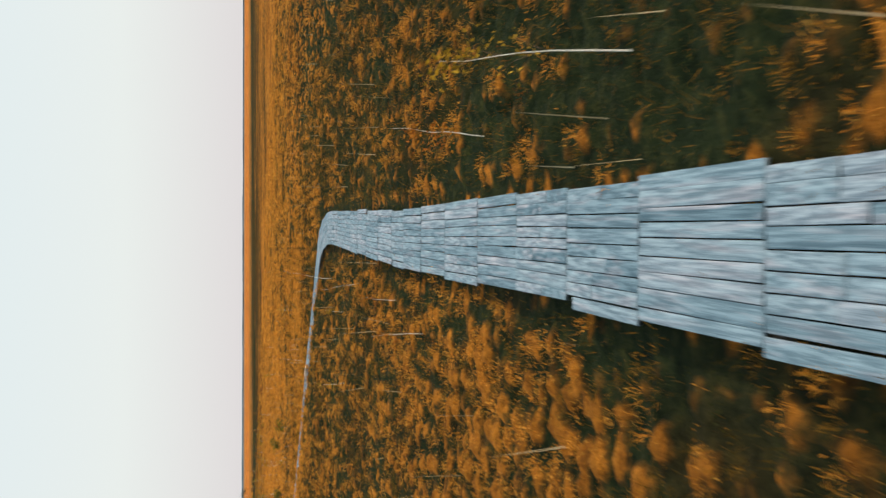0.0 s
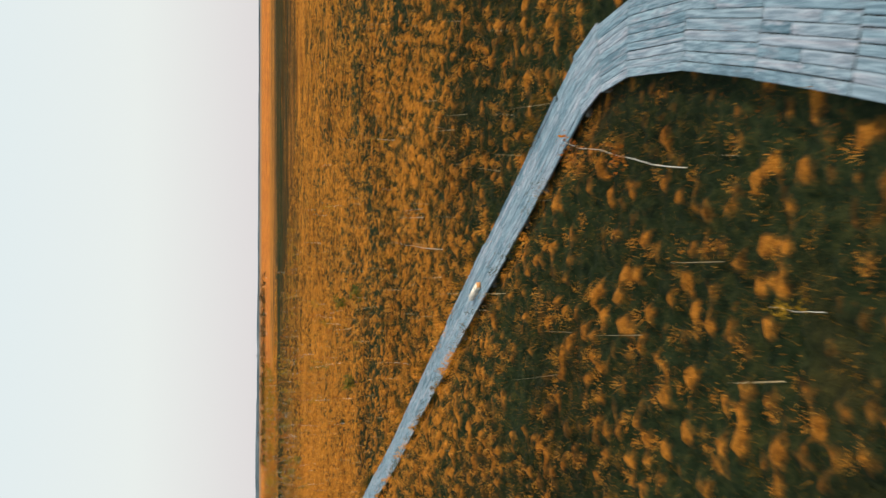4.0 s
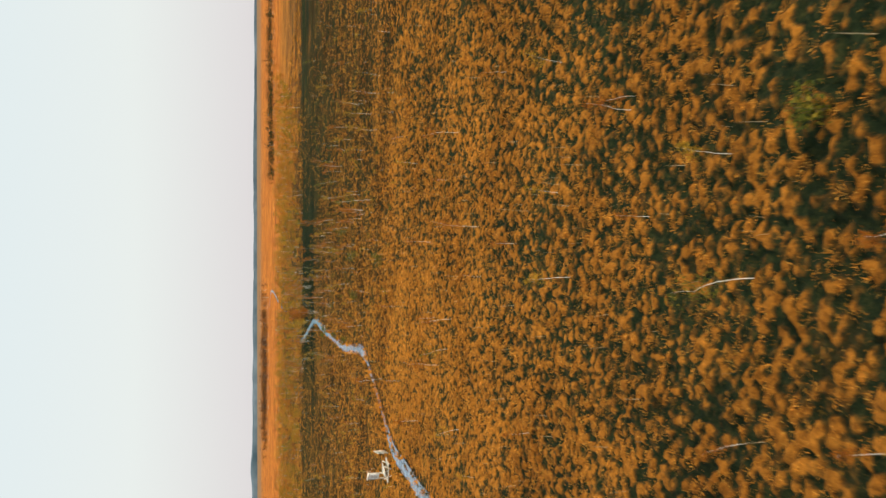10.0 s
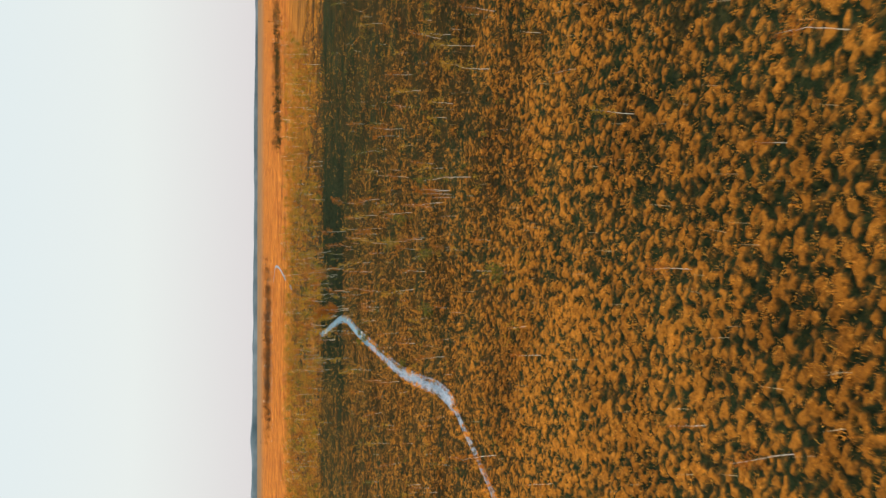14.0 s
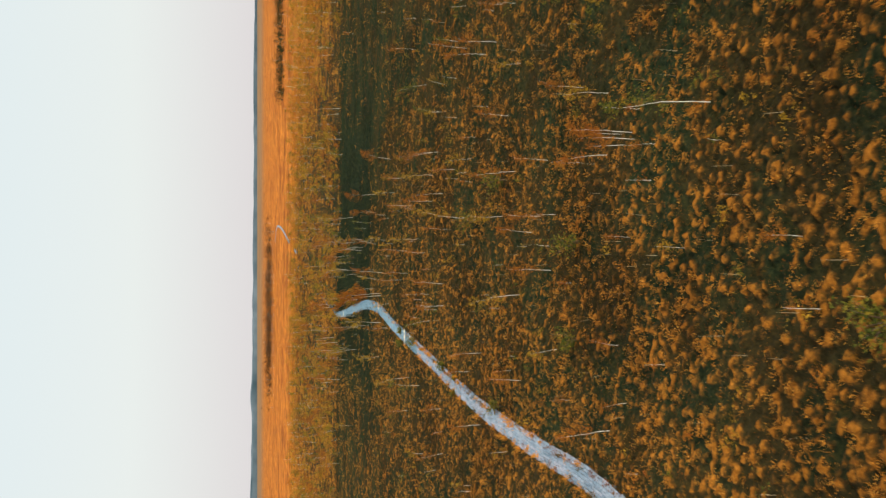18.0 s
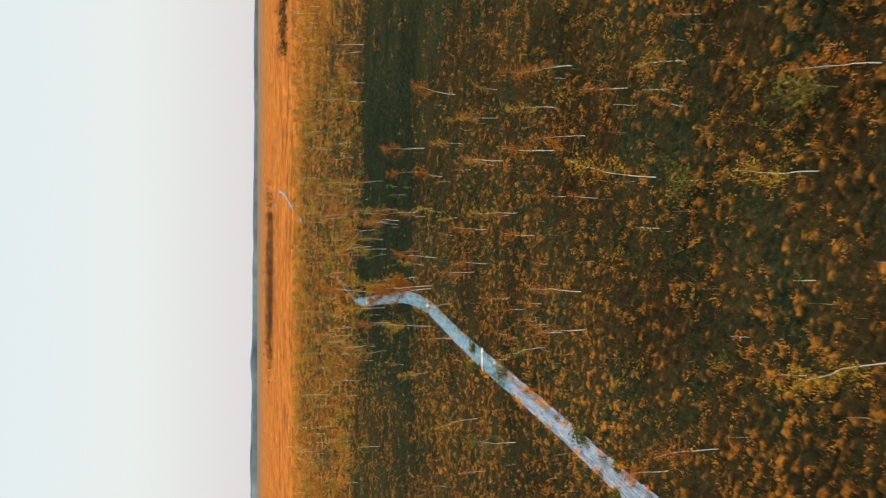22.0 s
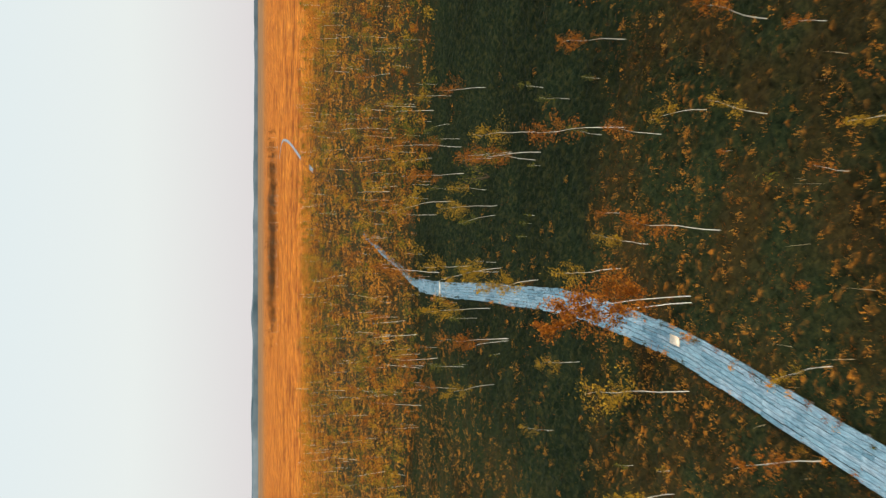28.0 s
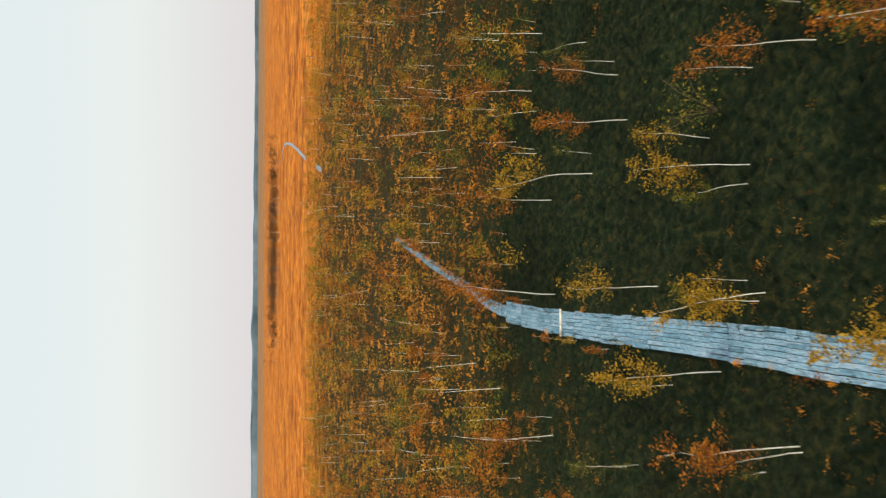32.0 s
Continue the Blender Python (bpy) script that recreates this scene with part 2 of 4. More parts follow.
def ground_material():
    m, t, b = material("bog_ground", 0.9)
    at = t.nodes.new("ShaderNodeAttribute")
    at.attribute_name = "cover"
    sp = t.nodes.new("ShaderNodeSeparateColor")
    t.links.new(at.outputs["Color"], sp.inputs[0])
    fine = noise_node(t, 4.5, 7.0, None, 0.72)
    broad = noise_node(t, 0.11, 5.0, None, 0.6)
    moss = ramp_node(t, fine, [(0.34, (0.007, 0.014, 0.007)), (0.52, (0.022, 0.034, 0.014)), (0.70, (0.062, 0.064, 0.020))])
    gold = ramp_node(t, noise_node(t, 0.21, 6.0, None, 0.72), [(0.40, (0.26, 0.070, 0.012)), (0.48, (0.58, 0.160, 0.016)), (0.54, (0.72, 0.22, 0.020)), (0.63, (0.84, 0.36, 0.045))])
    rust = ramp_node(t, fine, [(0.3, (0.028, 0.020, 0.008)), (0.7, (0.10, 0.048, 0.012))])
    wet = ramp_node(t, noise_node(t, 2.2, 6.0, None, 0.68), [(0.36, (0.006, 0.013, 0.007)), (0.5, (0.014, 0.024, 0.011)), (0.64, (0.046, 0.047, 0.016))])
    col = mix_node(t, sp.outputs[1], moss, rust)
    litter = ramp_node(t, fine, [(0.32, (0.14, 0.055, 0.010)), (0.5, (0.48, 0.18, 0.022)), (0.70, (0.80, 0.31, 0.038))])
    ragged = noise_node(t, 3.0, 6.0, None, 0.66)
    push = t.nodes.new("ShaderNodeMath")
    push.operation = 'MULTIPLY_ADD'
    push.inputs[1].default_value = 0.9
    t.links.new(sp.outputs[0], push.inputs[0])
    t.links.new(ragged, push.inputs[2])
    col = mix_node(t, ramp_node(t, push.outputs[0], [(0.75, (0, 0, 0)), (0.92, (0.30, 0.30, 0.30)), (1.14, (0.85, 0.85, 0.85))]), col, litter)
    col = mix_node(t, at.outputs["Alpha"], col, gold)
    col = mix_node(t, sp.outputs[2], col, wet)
    far_tone = ramp_node(t, noise_node(t, 0.034, 8.0, None, 0.76), [(0.40, (0.22, 0.18, 0.18)), (0.46, (0.58, 0.50, 0.50)), (0.51, (0.98, 0.98, 0.98)), (0.60, (1.12, 1.28, 1.6))])
    col = mix_node(t, mix_node(t, at.outputs["Alpha"], (0.0, 0.0, 0.0), (0.85, 0.85, 0.85)), col, mix_node(t, 1.0, col, far_tone, 'MULTIPLY'))
    tone = ramp_node(t, broad, [(0.35, (0.62, 0.56, 0.52)), (0.60, (1.22, 1.18, 1.1))])
    col = mix_node(t, 0.8, col, mix_node(t, 1.0, col, tone, 'MULTIPLY'))
    # brown-grey tint of the farthest bog, with aerial haze put into the colour
    brown = t.nodes.new("ShaderNodeAttribute")
    brown.attribute_name = "brown"
    dry = ramp_node(t, noise_node(t, 0.006, 6.0, None, 0.7), [(0.35, (0.17, 0.105, 0.06)), (0.65, (0.36, 0.20, 0.085))])
    col = mix_node(t, brown.outputs["Fac"], col, dry)
    t.links.new(col, b.inputs["Base Color"])
    bump_node(t, b, fine, 1.0, 0.25)
    return m


def wood_material(name, dark, light, stain, along=(2.2, 14, 14)):
    m, t, b = material(name, 0.78)
    info = t.nodes.new("ShaderNodeObjectInfo")
    c = t.nodes.new("ShaderNodeTexCoord")
    shift = t.nodes.new("ShaderNodeVectorMath")
    shift.operation = 'ADD'
    spread = t.nodes.new("ShaderNodeVectorMath")
    spread.operation = 'SCALE'
    spread.inputs[0].default_value = (37.0, 19.0, 11.0)
    t.links.new(info.outputs["Random"], spread.inputs[3])
    t.links.new(c.outputs["Object"], shift.inputs[0])
    t.links.new(spread.outputs[0], shift.inputs[1])
    mp = t.nodes.new("ShaderNodeMapping")
    mp.inputs["Scale"].default_value = along
    t.links.new(shift.outputs[0], mp.inputs[0])
    grain = node(t, "ShaderNodeTexNoise", Scale=2.2, Detail=7.0, Roughness=0.62)
    t.links.new(mp.outputs[0], grain.inputs["Vector"])
    blot = node(t, "ShaderNodeTexNoise", Scale=1.6, Detail=3.0, Roughness=0.5)
    t.links.new(shift.outputs[0], blot.inputs["Vector"])
    col = ramp_node(t, grain.outputs["Fac"], [(0.22, dark), (0.56, light)])
    tone = ramp_node(t, info.outputs["Random"], [(0.0, (0.52, 0.62, 0.66)), (0.3, (0.88, 0.95, 0.97)), (0.7, (1.0, 1.0, 1.0)), (1.0, (1.22, 1.10, 1.10))])
    col = mix_node(t, 1.0, col, tone, 'MULTIPLY')
    spots = ramp_node(t, blot.outputs["Fac"], [(0.50, (0, 0, 0)), (0.70, (1, 1, 1))])
    col = mix_node(t, mix_node(t, 0.75, (0.0, 0.0, 0.0), spots), col, stain)
    damp = node(t, "ShaderNodeTexNoise", Scale=3.4, Detail=4.0, Roughness=0.6)
    t.links.new(spread.outputs[0], shift.inputs[1])
    t.links.new(shift.outputs[0], damp.inputs["Vector"])
    wet = ramp_node(t, damp.outputs["Fac"], [(0.40, (0.42, 0.48, 0.52)), (0.58, (1.0, 1.0, 1.0)), (0.72, (1.22, 1.2, 1.2))])
    col = mix_node(t, 0.8, col, mix_node(t, 1.0, col, wet, 'MULTIPLY'))
    t.links.new(col, b.inputs["Base Color"])
    bump_node(t, b, grain.outputs["Fac"], 0.5, 0.01)
    return m


def bark_material():
    m, t, b = material("birch_bark", 0.7)
    spots = noise_node(t, 9.0, 3.0, (1.0, 1.0, 3.2))
    col = ramp_node(t, spots, [(0.24, (0.08, 0.07, 0.06)), (0.32, (0.82, 0.76, 0.66)), (0.5, (0.95, 0.90, 0.79)), (0.8, (0.96, 0.92, 0.83))])
    t.links.new(col, b.inputs["Base Color"])
    bump_node(t, b, spots, 0.3, 0.01)
    return m


def plain_material(name, one, two, scale=3.0, rough=0.8):
    m, t, b = material(name, rough)
    t.links.new(ramp_node(t, noise_node(t, scale, 5.0), [(0.3, one), (0.7, two)]), b.inputs["Base Color"])
    return m


M_GROUND = ground_material()
M_PLANK = wood_material("weathered_plank", (0.155, 0.22, 0.26), (0.285, 0.37, 0.43), (0.41, 0.395, 0.44))
M_PLANK_WET = wood_material("damp_weathered_plank", (0.145, 0.25, 0.31), (0.265, 0.41, 0.50), (0.34, 0.41, 0.46))
M_PLANK_PALE = wood_material("bleached_plank", (0.25, 0.31, 0.38), (0.42, 0.475, 0.56), (0.44, 0.42, 0.46))
M_BEAM = wood_material("damp_beam", (0.05, 0.045, 0.04), (0.13, 0.12, 0.10), (0.06, 0.07, 0.04))
M_FRESH = wood_material("fresh_sawn_wood", (0.70, 0.58, 0.44), (0.88, 0.78, 0.64), (0.72, 0.50, 0.30))
M_ENDGRAIN = plain_material("log_end", (0.55, 0.24, 0.08), (0.70, 0.36, 0.14), 30)
M_BARK = bark_material()
M_TWIG = plain_material("twig", (0.10, 0.06, 0.04), (0.24, 0.16, 0.11), 12)
M_SEDGE = plant_material("golden_sedge", [(0.0, (0.52, 0.185, 0.022)), (0.35, (0.78, 0.295, 0.032)), (0.75, (0.92, 0.385, 0.050)), (1.0, (0.94, 0.50, 0.09))], 0.75, 0.38, 0.35, 0.9)
M_TAN = plant_material("tan_sedge", [(0.0, (0.09, 0.060, 0.012)), (0.4, (0.19, 0.100, 0.015)), (0.8, (0.32, 0.145, 0.018)), (1.0, (0.48, 0.22, 0.03))], 0.75, 0.3, 0.8, 0.8)
M_HEATH = plant_material("rusty_dwarf_shrub", [(0.0, (0.09, 0.028, 0.008)), (0.5, (0.27, 0.080, 0.012)), (0.85, (0.46, 0.15, 0.016)), (1.0, (0.16, 0.12, 0.025))], 0.75, 0.25, 0.8, 0.8)
M_OLIVE = plant_material("olive_bog_shrub", [(0.0, (0.018, 0.030, 0.012)), (0.5, (0.045, 0.058, 0.017)), (0.85, (0.10, 0.090, 0.018)), (1.0, (0.20, 0.13, 0.02))], 0.75, 0.25, 0.85, 0.7)
M_WET = plant_material("dark_wet_shrub", [(0.0, (0.006, 0.014, 0.007)), (0.45, (0.015, 0.029, 0.012)), (0.8, (0.045, 0.058, 0.018)), (1.0, (0.11, 0.075, 0.018))], 0.75, 0.25, 0.7, 0.6)
LEAVES = [plant_material("rust_birch_leaves", [(0.0, (0.12, 0.058, 0.012)), (0.35, (0.36, 0.105, 0.014)), (0.7, (0.52, 0.165, 0.017)), (1.0, (0.70, 0.28, 0.03))], 0.6, 0.35, 0.1),
          plant_material("golden_birch_leaves", [(0.0, (0.12, 0.10, 0.014)), (0.4, (0.38, 0.215, 0.018)), (0.75, (0.62, 0.34, 0.025)), (1.0, (0.80, 0.48, 0.05))], 0.6, 0.35, 0.1),
          plant_material("green_birch_leaves", [(0.0, (0.05, 0.075, 0.014)), (0.6, (0.15, 0.16, 0.025)), (1.0, (0.40, 0.27, 0.03))], 0.6, 0.35, 0.1)]
M_BROWN_TWIGS = plant_material("brown_bare_twigs", [(0.0, (0.030, 0.020, 0.010)), (0.6, (0.075, 0.040, 0.016)), (1.0, (0.16, 0.065, 0.018))])
M_DARK_LEAVES = plant_material("dark_green_leaves", [(0.0, (0.010, 0.022, 0.010)), (0.6, (0.030, 0.042, 0.014)), (1.0, (0.085, 0.065, 0.015))])
# blue-grey of aerial haze is put into the hills' own colour
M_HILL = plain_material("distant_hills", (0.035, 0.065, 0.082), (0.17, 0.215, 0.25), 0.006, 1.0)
M_PANEL = plain_material("white_notice_panel", (0.74, 0.73, 0.70), (0.84, 0.83, 0.80), 6)
M_PRINT = plain_material("grey_print", (0.35, 0.33, 0.30), (0.45, 0.42, 0.38), 20)


# ---- mesh helpers ----
def mesh_of(name, verts, faces, mat, smooth=False):
    me = bpy.data.meshes.new(name)
    verts, faces = np.asarray(verts, np.float32), np.asarray(faces, np.int32)
    n, k = faces.shape
    me.vertices.add(len(verts))
    me.vertices.foreach_set("co", verts.ravel())
    me.loops.add(n * k)
    me.loops.foreach_set("vertex_index", faces.ravel())
    me.polygons.add(n)
    me.polygons.foreach_set("loop_start", np.arange(0, n * k, k, dtype=np.int32))
    if smooth:
        me.polygons.foreach_set("use_smooth", np.ones(n, bool))
    me.materials.append(mat)
    me.update(calc_edges=True)
    return me


def child(name, me, parent, label="", kind=""):
    ob = new(name, me)
    ob.parent = parent
    return tagged(ob, label, kind=kind)


def thing(name, x, y, z, turn=0.0, size=1.0):
    ob = new(name)
    ob.empty_display_size = 0.2
    ob.matrix_basis = pose(x, y, z, 0, 0, turn) @ Matrix.Scale(size, 4)
    return ob


def box_arrays(size, chamfer=0.006):
    """A board with its long edges chamfered: length x, width y, thickness z, top at z = 0."""
    l, w, h = size
    ring = [(-w / 2, -h), (w / 2, -h), (w / 2, -chamfer), (w / 2 - chamfer, 0), (-w / 2 + chamfer, 0), (-w / 2, -chamfer)]
    v = [(x, y, z) for x in (-l / 2, l / 2) for y, z in ring]
    f = []
    for i in range(6):
        j = (i + 1) % 6
        f += [(i, j, j + 6), (i, j + 6, i + 6)]
    f += [(0, 5, 4), (0, 4, 3), (0, 3, 2), (0, 2, 1)]
    f += [(6, 7, 8), (6, 8, 9), (6, 9, 10), (6, 10, 11)]
    return np.array(v, float), np.array(f)[:, ::-1]


def tube(points, radii, sides=6):
    p = np.array(points, float)
    v, f = [], []
    for i in range(len(p)):
        d = p[min(i + 1, len(p) - 1)] - p[max(i - 1, 0)]
        d /= np.linalg.norm(d) + 1e-9
        u = np.cross(d, (0.31, 0.95, 0.08))
        u /= np.linalg.norm(u) + 1e-9
        w = np.cross(d, u)
        for k in range(sides):
            an = 2 * math.pi * k / sides
            v.append(p[i] + radii[i] * (math.cos(an) * u + math.sin(an) * w))
    for i in range(len(p) - 1):
        for k in range(sides):
            q = (k + 1) % sides
            a0, a1, b0, b1 = i * sides + k, i * sides + q, (i + 1) * sides + k, (i + 1) * sides + q
            f += [(a0, b0, b1), (a0, b1, a1)]
    top = (len(p) - 1) * sides
    for k in range(1, sides - 1):
        f.append((top, top + k + 1, top + k))
    return np.array(v), np.array(f)


def joined(parts):
    vs, fs, n = [], [], 0
    for v, f in parts:
        vs.append(v)
        fs.append(np.asarray(f) + n)
        n += len(v)
    return np.concatenate(vs), np.concatenate(fs)


def leaf_cards(rng, centres, size, upright=0.0, slim=0.5):
    """One small kite-shaped leaf spray at each centre, turned at random or mostly upright."""
    n = len(centres)
    d = rng.normal(size=(n, 3))
    d[:, 2] = d[:, 2] * 0.7 + upright
    d /= np.linalg.norm(d, axis=1)[:, None]
    s = rng.normal(size=(n, 3))
    s -= (s * d).sum(1)[:, None] * d
    s /= np.linalg.norm(s, axis=1)[:, None]
    ln = size * rng.uniform(0.6, 1.4, n)[:, None]
    wd = ln * slim * rng.uniform(0.7, 1.3, n)[:, None]
    c = np.asarray(centres)
    v = np.stack([c - d * ln * 0.5, c + s * wd * 0.5 + d * ln * 0.1, c + d * ln * 0.5, c - s * wd * 0.5 + d * ln * 0.1], 1).reshape(-1, 3)
    i = np.arange(n)[:, None] * 4
    return v, np.concatenate([i + [[0, 1, 2]], i + [[0, 2, 3]]])


def leaf_triangles(rng, centres, size, upright=0.0, slim=0.6):
    v, f = leaf_cards(rng, centres, size, upright, slim)
    v = v.reshape(-1, 4, 3)[:, :3].reshape(-1, 3)
    return v, np.arange(len(v)).reshape(-1, 3)


def cushions(rng, x, y, z, radius, height, count, size, upright=0.0, slim=0.5):
    """Low shrubs and tussocks: small leaves or blades all through an uneven dome."""
    n = len(x)
    an = rng.uniform(0, 2 * math.pi, (n, count))
    lop = 1 + 0.35 * np.sin(an * 2 + rng.uniform(0, 6.28, (n, 1))) + 0.25 * np.sin(an * 3 + rng.uniform(0, 6.28, (n, 1)))
    q = np.abs(rng.normal(0, 0.52, (n, count)))
    up = np.exp(-q * q * 1.3) * rng.uniform(0.35, 1.15, (n, count))
    r = radius[:, None] * q * lop
    c = np.stack([x[:, None] + r * np.cos(an), y[:, None] + r * np.sin(an), z[:, None] + height[:, None] * up], 2)
    return leaf_triangles(rng, c.reshape(-1, 3), size, upright, slim)


def tufts(rng, x, y, z, radius, height, count, width):
    """Sedge tussocks: fine blades rooted all over a small mound, leaning out of it at random."""
    n = len(x)
    an = rng.uniform(0, 2 * math.pi, (n, count))
    lop = 1 + 0.30 * np.sin(an * 2 + rng.uniform(0, 6.28, (n, 1))) + 0.22 * np.sin(an * 3 + rng.uniform(0, 6.28, (n, 1)))
    q = np.abs(rng.normal(0, 0.5, (n, count)))
    r = radius[:, None] * q * lop
    mound = height[:, None] * 0.85 * np.exp(-1.4 * q * q)
    base = np.stack([x[:, None] + r * np.cos(an), y[:, None] + r * np.sin(an), z[:, None] + mound * rng.uniform(0.15, 1.0, (n, count)) - 0.03], 2)
    ln = height[:, None] * rng.uniform(0.15, 0.40, (n, count)) + width
    out = rng.normal(0.28, 0.35, (n, count)) * ln
    swing = rng.normal(0, 0.35, (n, count)) * ln
    tip = base + np.stack([np.cos(an) * out - np.sin(an) * swing, np.sin(an) * out + np.cos(an) * swing, ln * 0.75], 2)
    side = rng.uniform(0, 2 * math.pi, (n, count))
    w = 0.5 * width * rng.uniform(0.5, 1.4, (n, count))
    s = np.stack([w * np.cos(side), w * np.sin(side), np.zeros_like(w)], 2)
    v = np.stack([base - s, base + s, tip], 2).reshape(-1, 3)
    return v, np.arange(len(v)).reshape(-1, 3)


# ---- ground ----
def spaced(*pieces):
    out = []
    for lo, hi, step in pieces:
        out += list(np.arange(lo, hi, step))
    return out


def growing(start, end, step, rate):
    out, v = [], start
    while v < end:
        out.append(v)
        step *= rate
        v += step
    return out + [end]


VALLEY_A = [-10, 0, 35, 60, 120, 194, 246, 330, 450, 560]
VALLEY_B = [-4, 0, 20, 24, 26, 18, 9, -6, -30, -50]
ga = np.array(growing(0, 900, 12, 1.3)[:0:-1]) * -1 - 40
ga = np.concatenate([ga, spaced((-40, -6, 2.0), (-6, 64, 0.17), (64, 306, 0.2), (306, 345, 0.6), (345, 520, 1.6)), growing(520, 4700, 3, 1.06)])
gb = np.concatenate([-np.array(growing(45, 4300, 2.5, 1.22)[::-1]), spaced((-44, -24, 0.8), (-24, -13, 0.35), (-13, 13, 0.19), (13, 24, 0.35), (24, 44, 0.8)), growing(44, 4300, 2.5, 1.22)])
A, B = np.meshgrid(ga, gb, indexing="ij")
B = B + np.interp(A, VALLEY_A, VALLEY_B)
GX, GY = to_xy(A.ravel(), B.ravel())
GZ = ground_z(GX, GY)
na, nb = len(ga), len(gb)
idx = np.arange(na * nb).reshape(na, nb)
quads = np.stack([idx[:-1, :-1].ravel(), idx[:-1, 1:].ravel(), idx[1:, 1:].ravel(), idx[1:, :-1].ravel()], 1)[:, ::-1]
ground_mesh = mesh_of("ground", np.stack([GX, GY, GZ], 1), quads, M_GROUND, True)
gold, rust, dark = cover(GX, GY)
patch = fbm(GX, GY, 1.6, 3)
far = ramp(A.ravel(), 420, 560)
near = 1 - ramp(np.abs(B.ravel() - np.interp(A.ravel(), VALLEY_A, VALLEY_B)), 40, 60)
open_bog = far * gold * (0.8 + 0.5 * (patch - 0.5))
# gold tops, dark moss between: the colour also deepens the shade of the gaps
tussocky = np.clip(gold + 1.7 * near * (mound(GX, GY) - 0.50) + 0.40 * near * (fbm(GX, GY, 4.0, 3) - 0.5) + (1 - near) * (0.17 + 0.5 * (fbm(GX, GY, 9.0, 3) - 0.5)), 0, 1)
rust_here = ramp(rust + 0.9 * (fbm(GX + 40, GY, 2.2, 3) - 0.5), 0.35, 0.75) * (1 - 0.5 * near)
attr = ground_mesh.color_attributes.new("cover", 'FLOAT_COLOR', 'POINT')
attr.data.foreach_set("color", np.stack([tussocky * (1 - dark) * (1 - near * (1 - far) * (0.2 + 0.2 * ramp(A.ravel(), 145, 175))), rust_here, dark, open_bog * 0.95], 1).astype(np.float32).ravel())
# share of the haze-tinted brown, growing with distance along a
brown = ground_mesh.attributes.new("brown", 'FLOAT', 'POINT')
brown.data.foreach_set("value", (0.9 * ramp(A.ravel(), 1250, 2300)).astype(np.float32))
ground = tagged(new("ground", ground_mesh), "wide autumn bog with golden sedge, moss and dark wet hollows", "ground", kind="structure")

# hills on the horizon
def hills():
    az = np.radians(np.linspace(-50, 110, 900))
    r = 4200.0
    deg = np.degrees(az)
    swell = np.interp(deg, [-50, 5, 14, 24, 35, 45, 58, 110], [7, 7, 9, 13, 19, 27, 31, 24])
    top = swell * (0.72 + 0.5 * fbm(az * 60, az * 0 + 3, 2.2, 4) + 0.22 * (ramp(vnoise(az * 22, az * 0 + 8), .45, .8) - 0.5))
    x, y = -r * np.sin(az), r * np.cos(az)
    v = np.concatenate([np.stack([x, y, np.full_like(x, -5)], 1), np.stack([x, y, top * 0.7], 1), np.stack([x * 1.03, y * 1.03, top], 1)])
    n, i = len(az), np.arange(len(az) - 1)
    f = np.concatenate([np.stack([i + k, i + k + 1, i + k + n + 1, i + k + n], 1) for k in (0, n)])
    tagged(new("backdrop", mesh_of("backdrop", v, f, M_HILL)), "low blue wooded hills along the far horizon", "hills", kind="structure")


hills()

# ---- boardwalk ----
PLANK_MESHES = []
for k in range(5):
    rr = np.random.RandomState(40 + k)
    v, f = box_arrays((1, 1, 1), 0.05)
    v[:6, 0] += rr.uniform(-0.006, 0.006)
    v[:, 0] += np.where(v[:, 1] > 0, rr.uniform(-0.006, 0.006), 0) * np.sign(v[:, 0])
    PLANK_MESHES.append([mesh_of("plank", v, f, m) for m in (M_PLANK, M_PLANK_WET, M_PLANK_PALE)])
UNIT_V, UNIT_F = box_arrays((1, 1, 1), 0.05)


def line_frame(s, line, step=0.25):
    i = min(max(s / step, 0), len(line) - 2.001)
    j = int(i)
    p = line[j] + (line[j + 1] - line[j]) * (i - j)
    lo, hi = max(j - 2, 0), min(j + 3, len(line) - 1)
    d = line[hi] - line[lo]
    return p, d / np.linalg.norm(d)


def nearest_s(x, y):
    return 0.25 * int(np.argmin(np.hypot(LINE[:, 0] - x, LINE[:, 1] - y)))


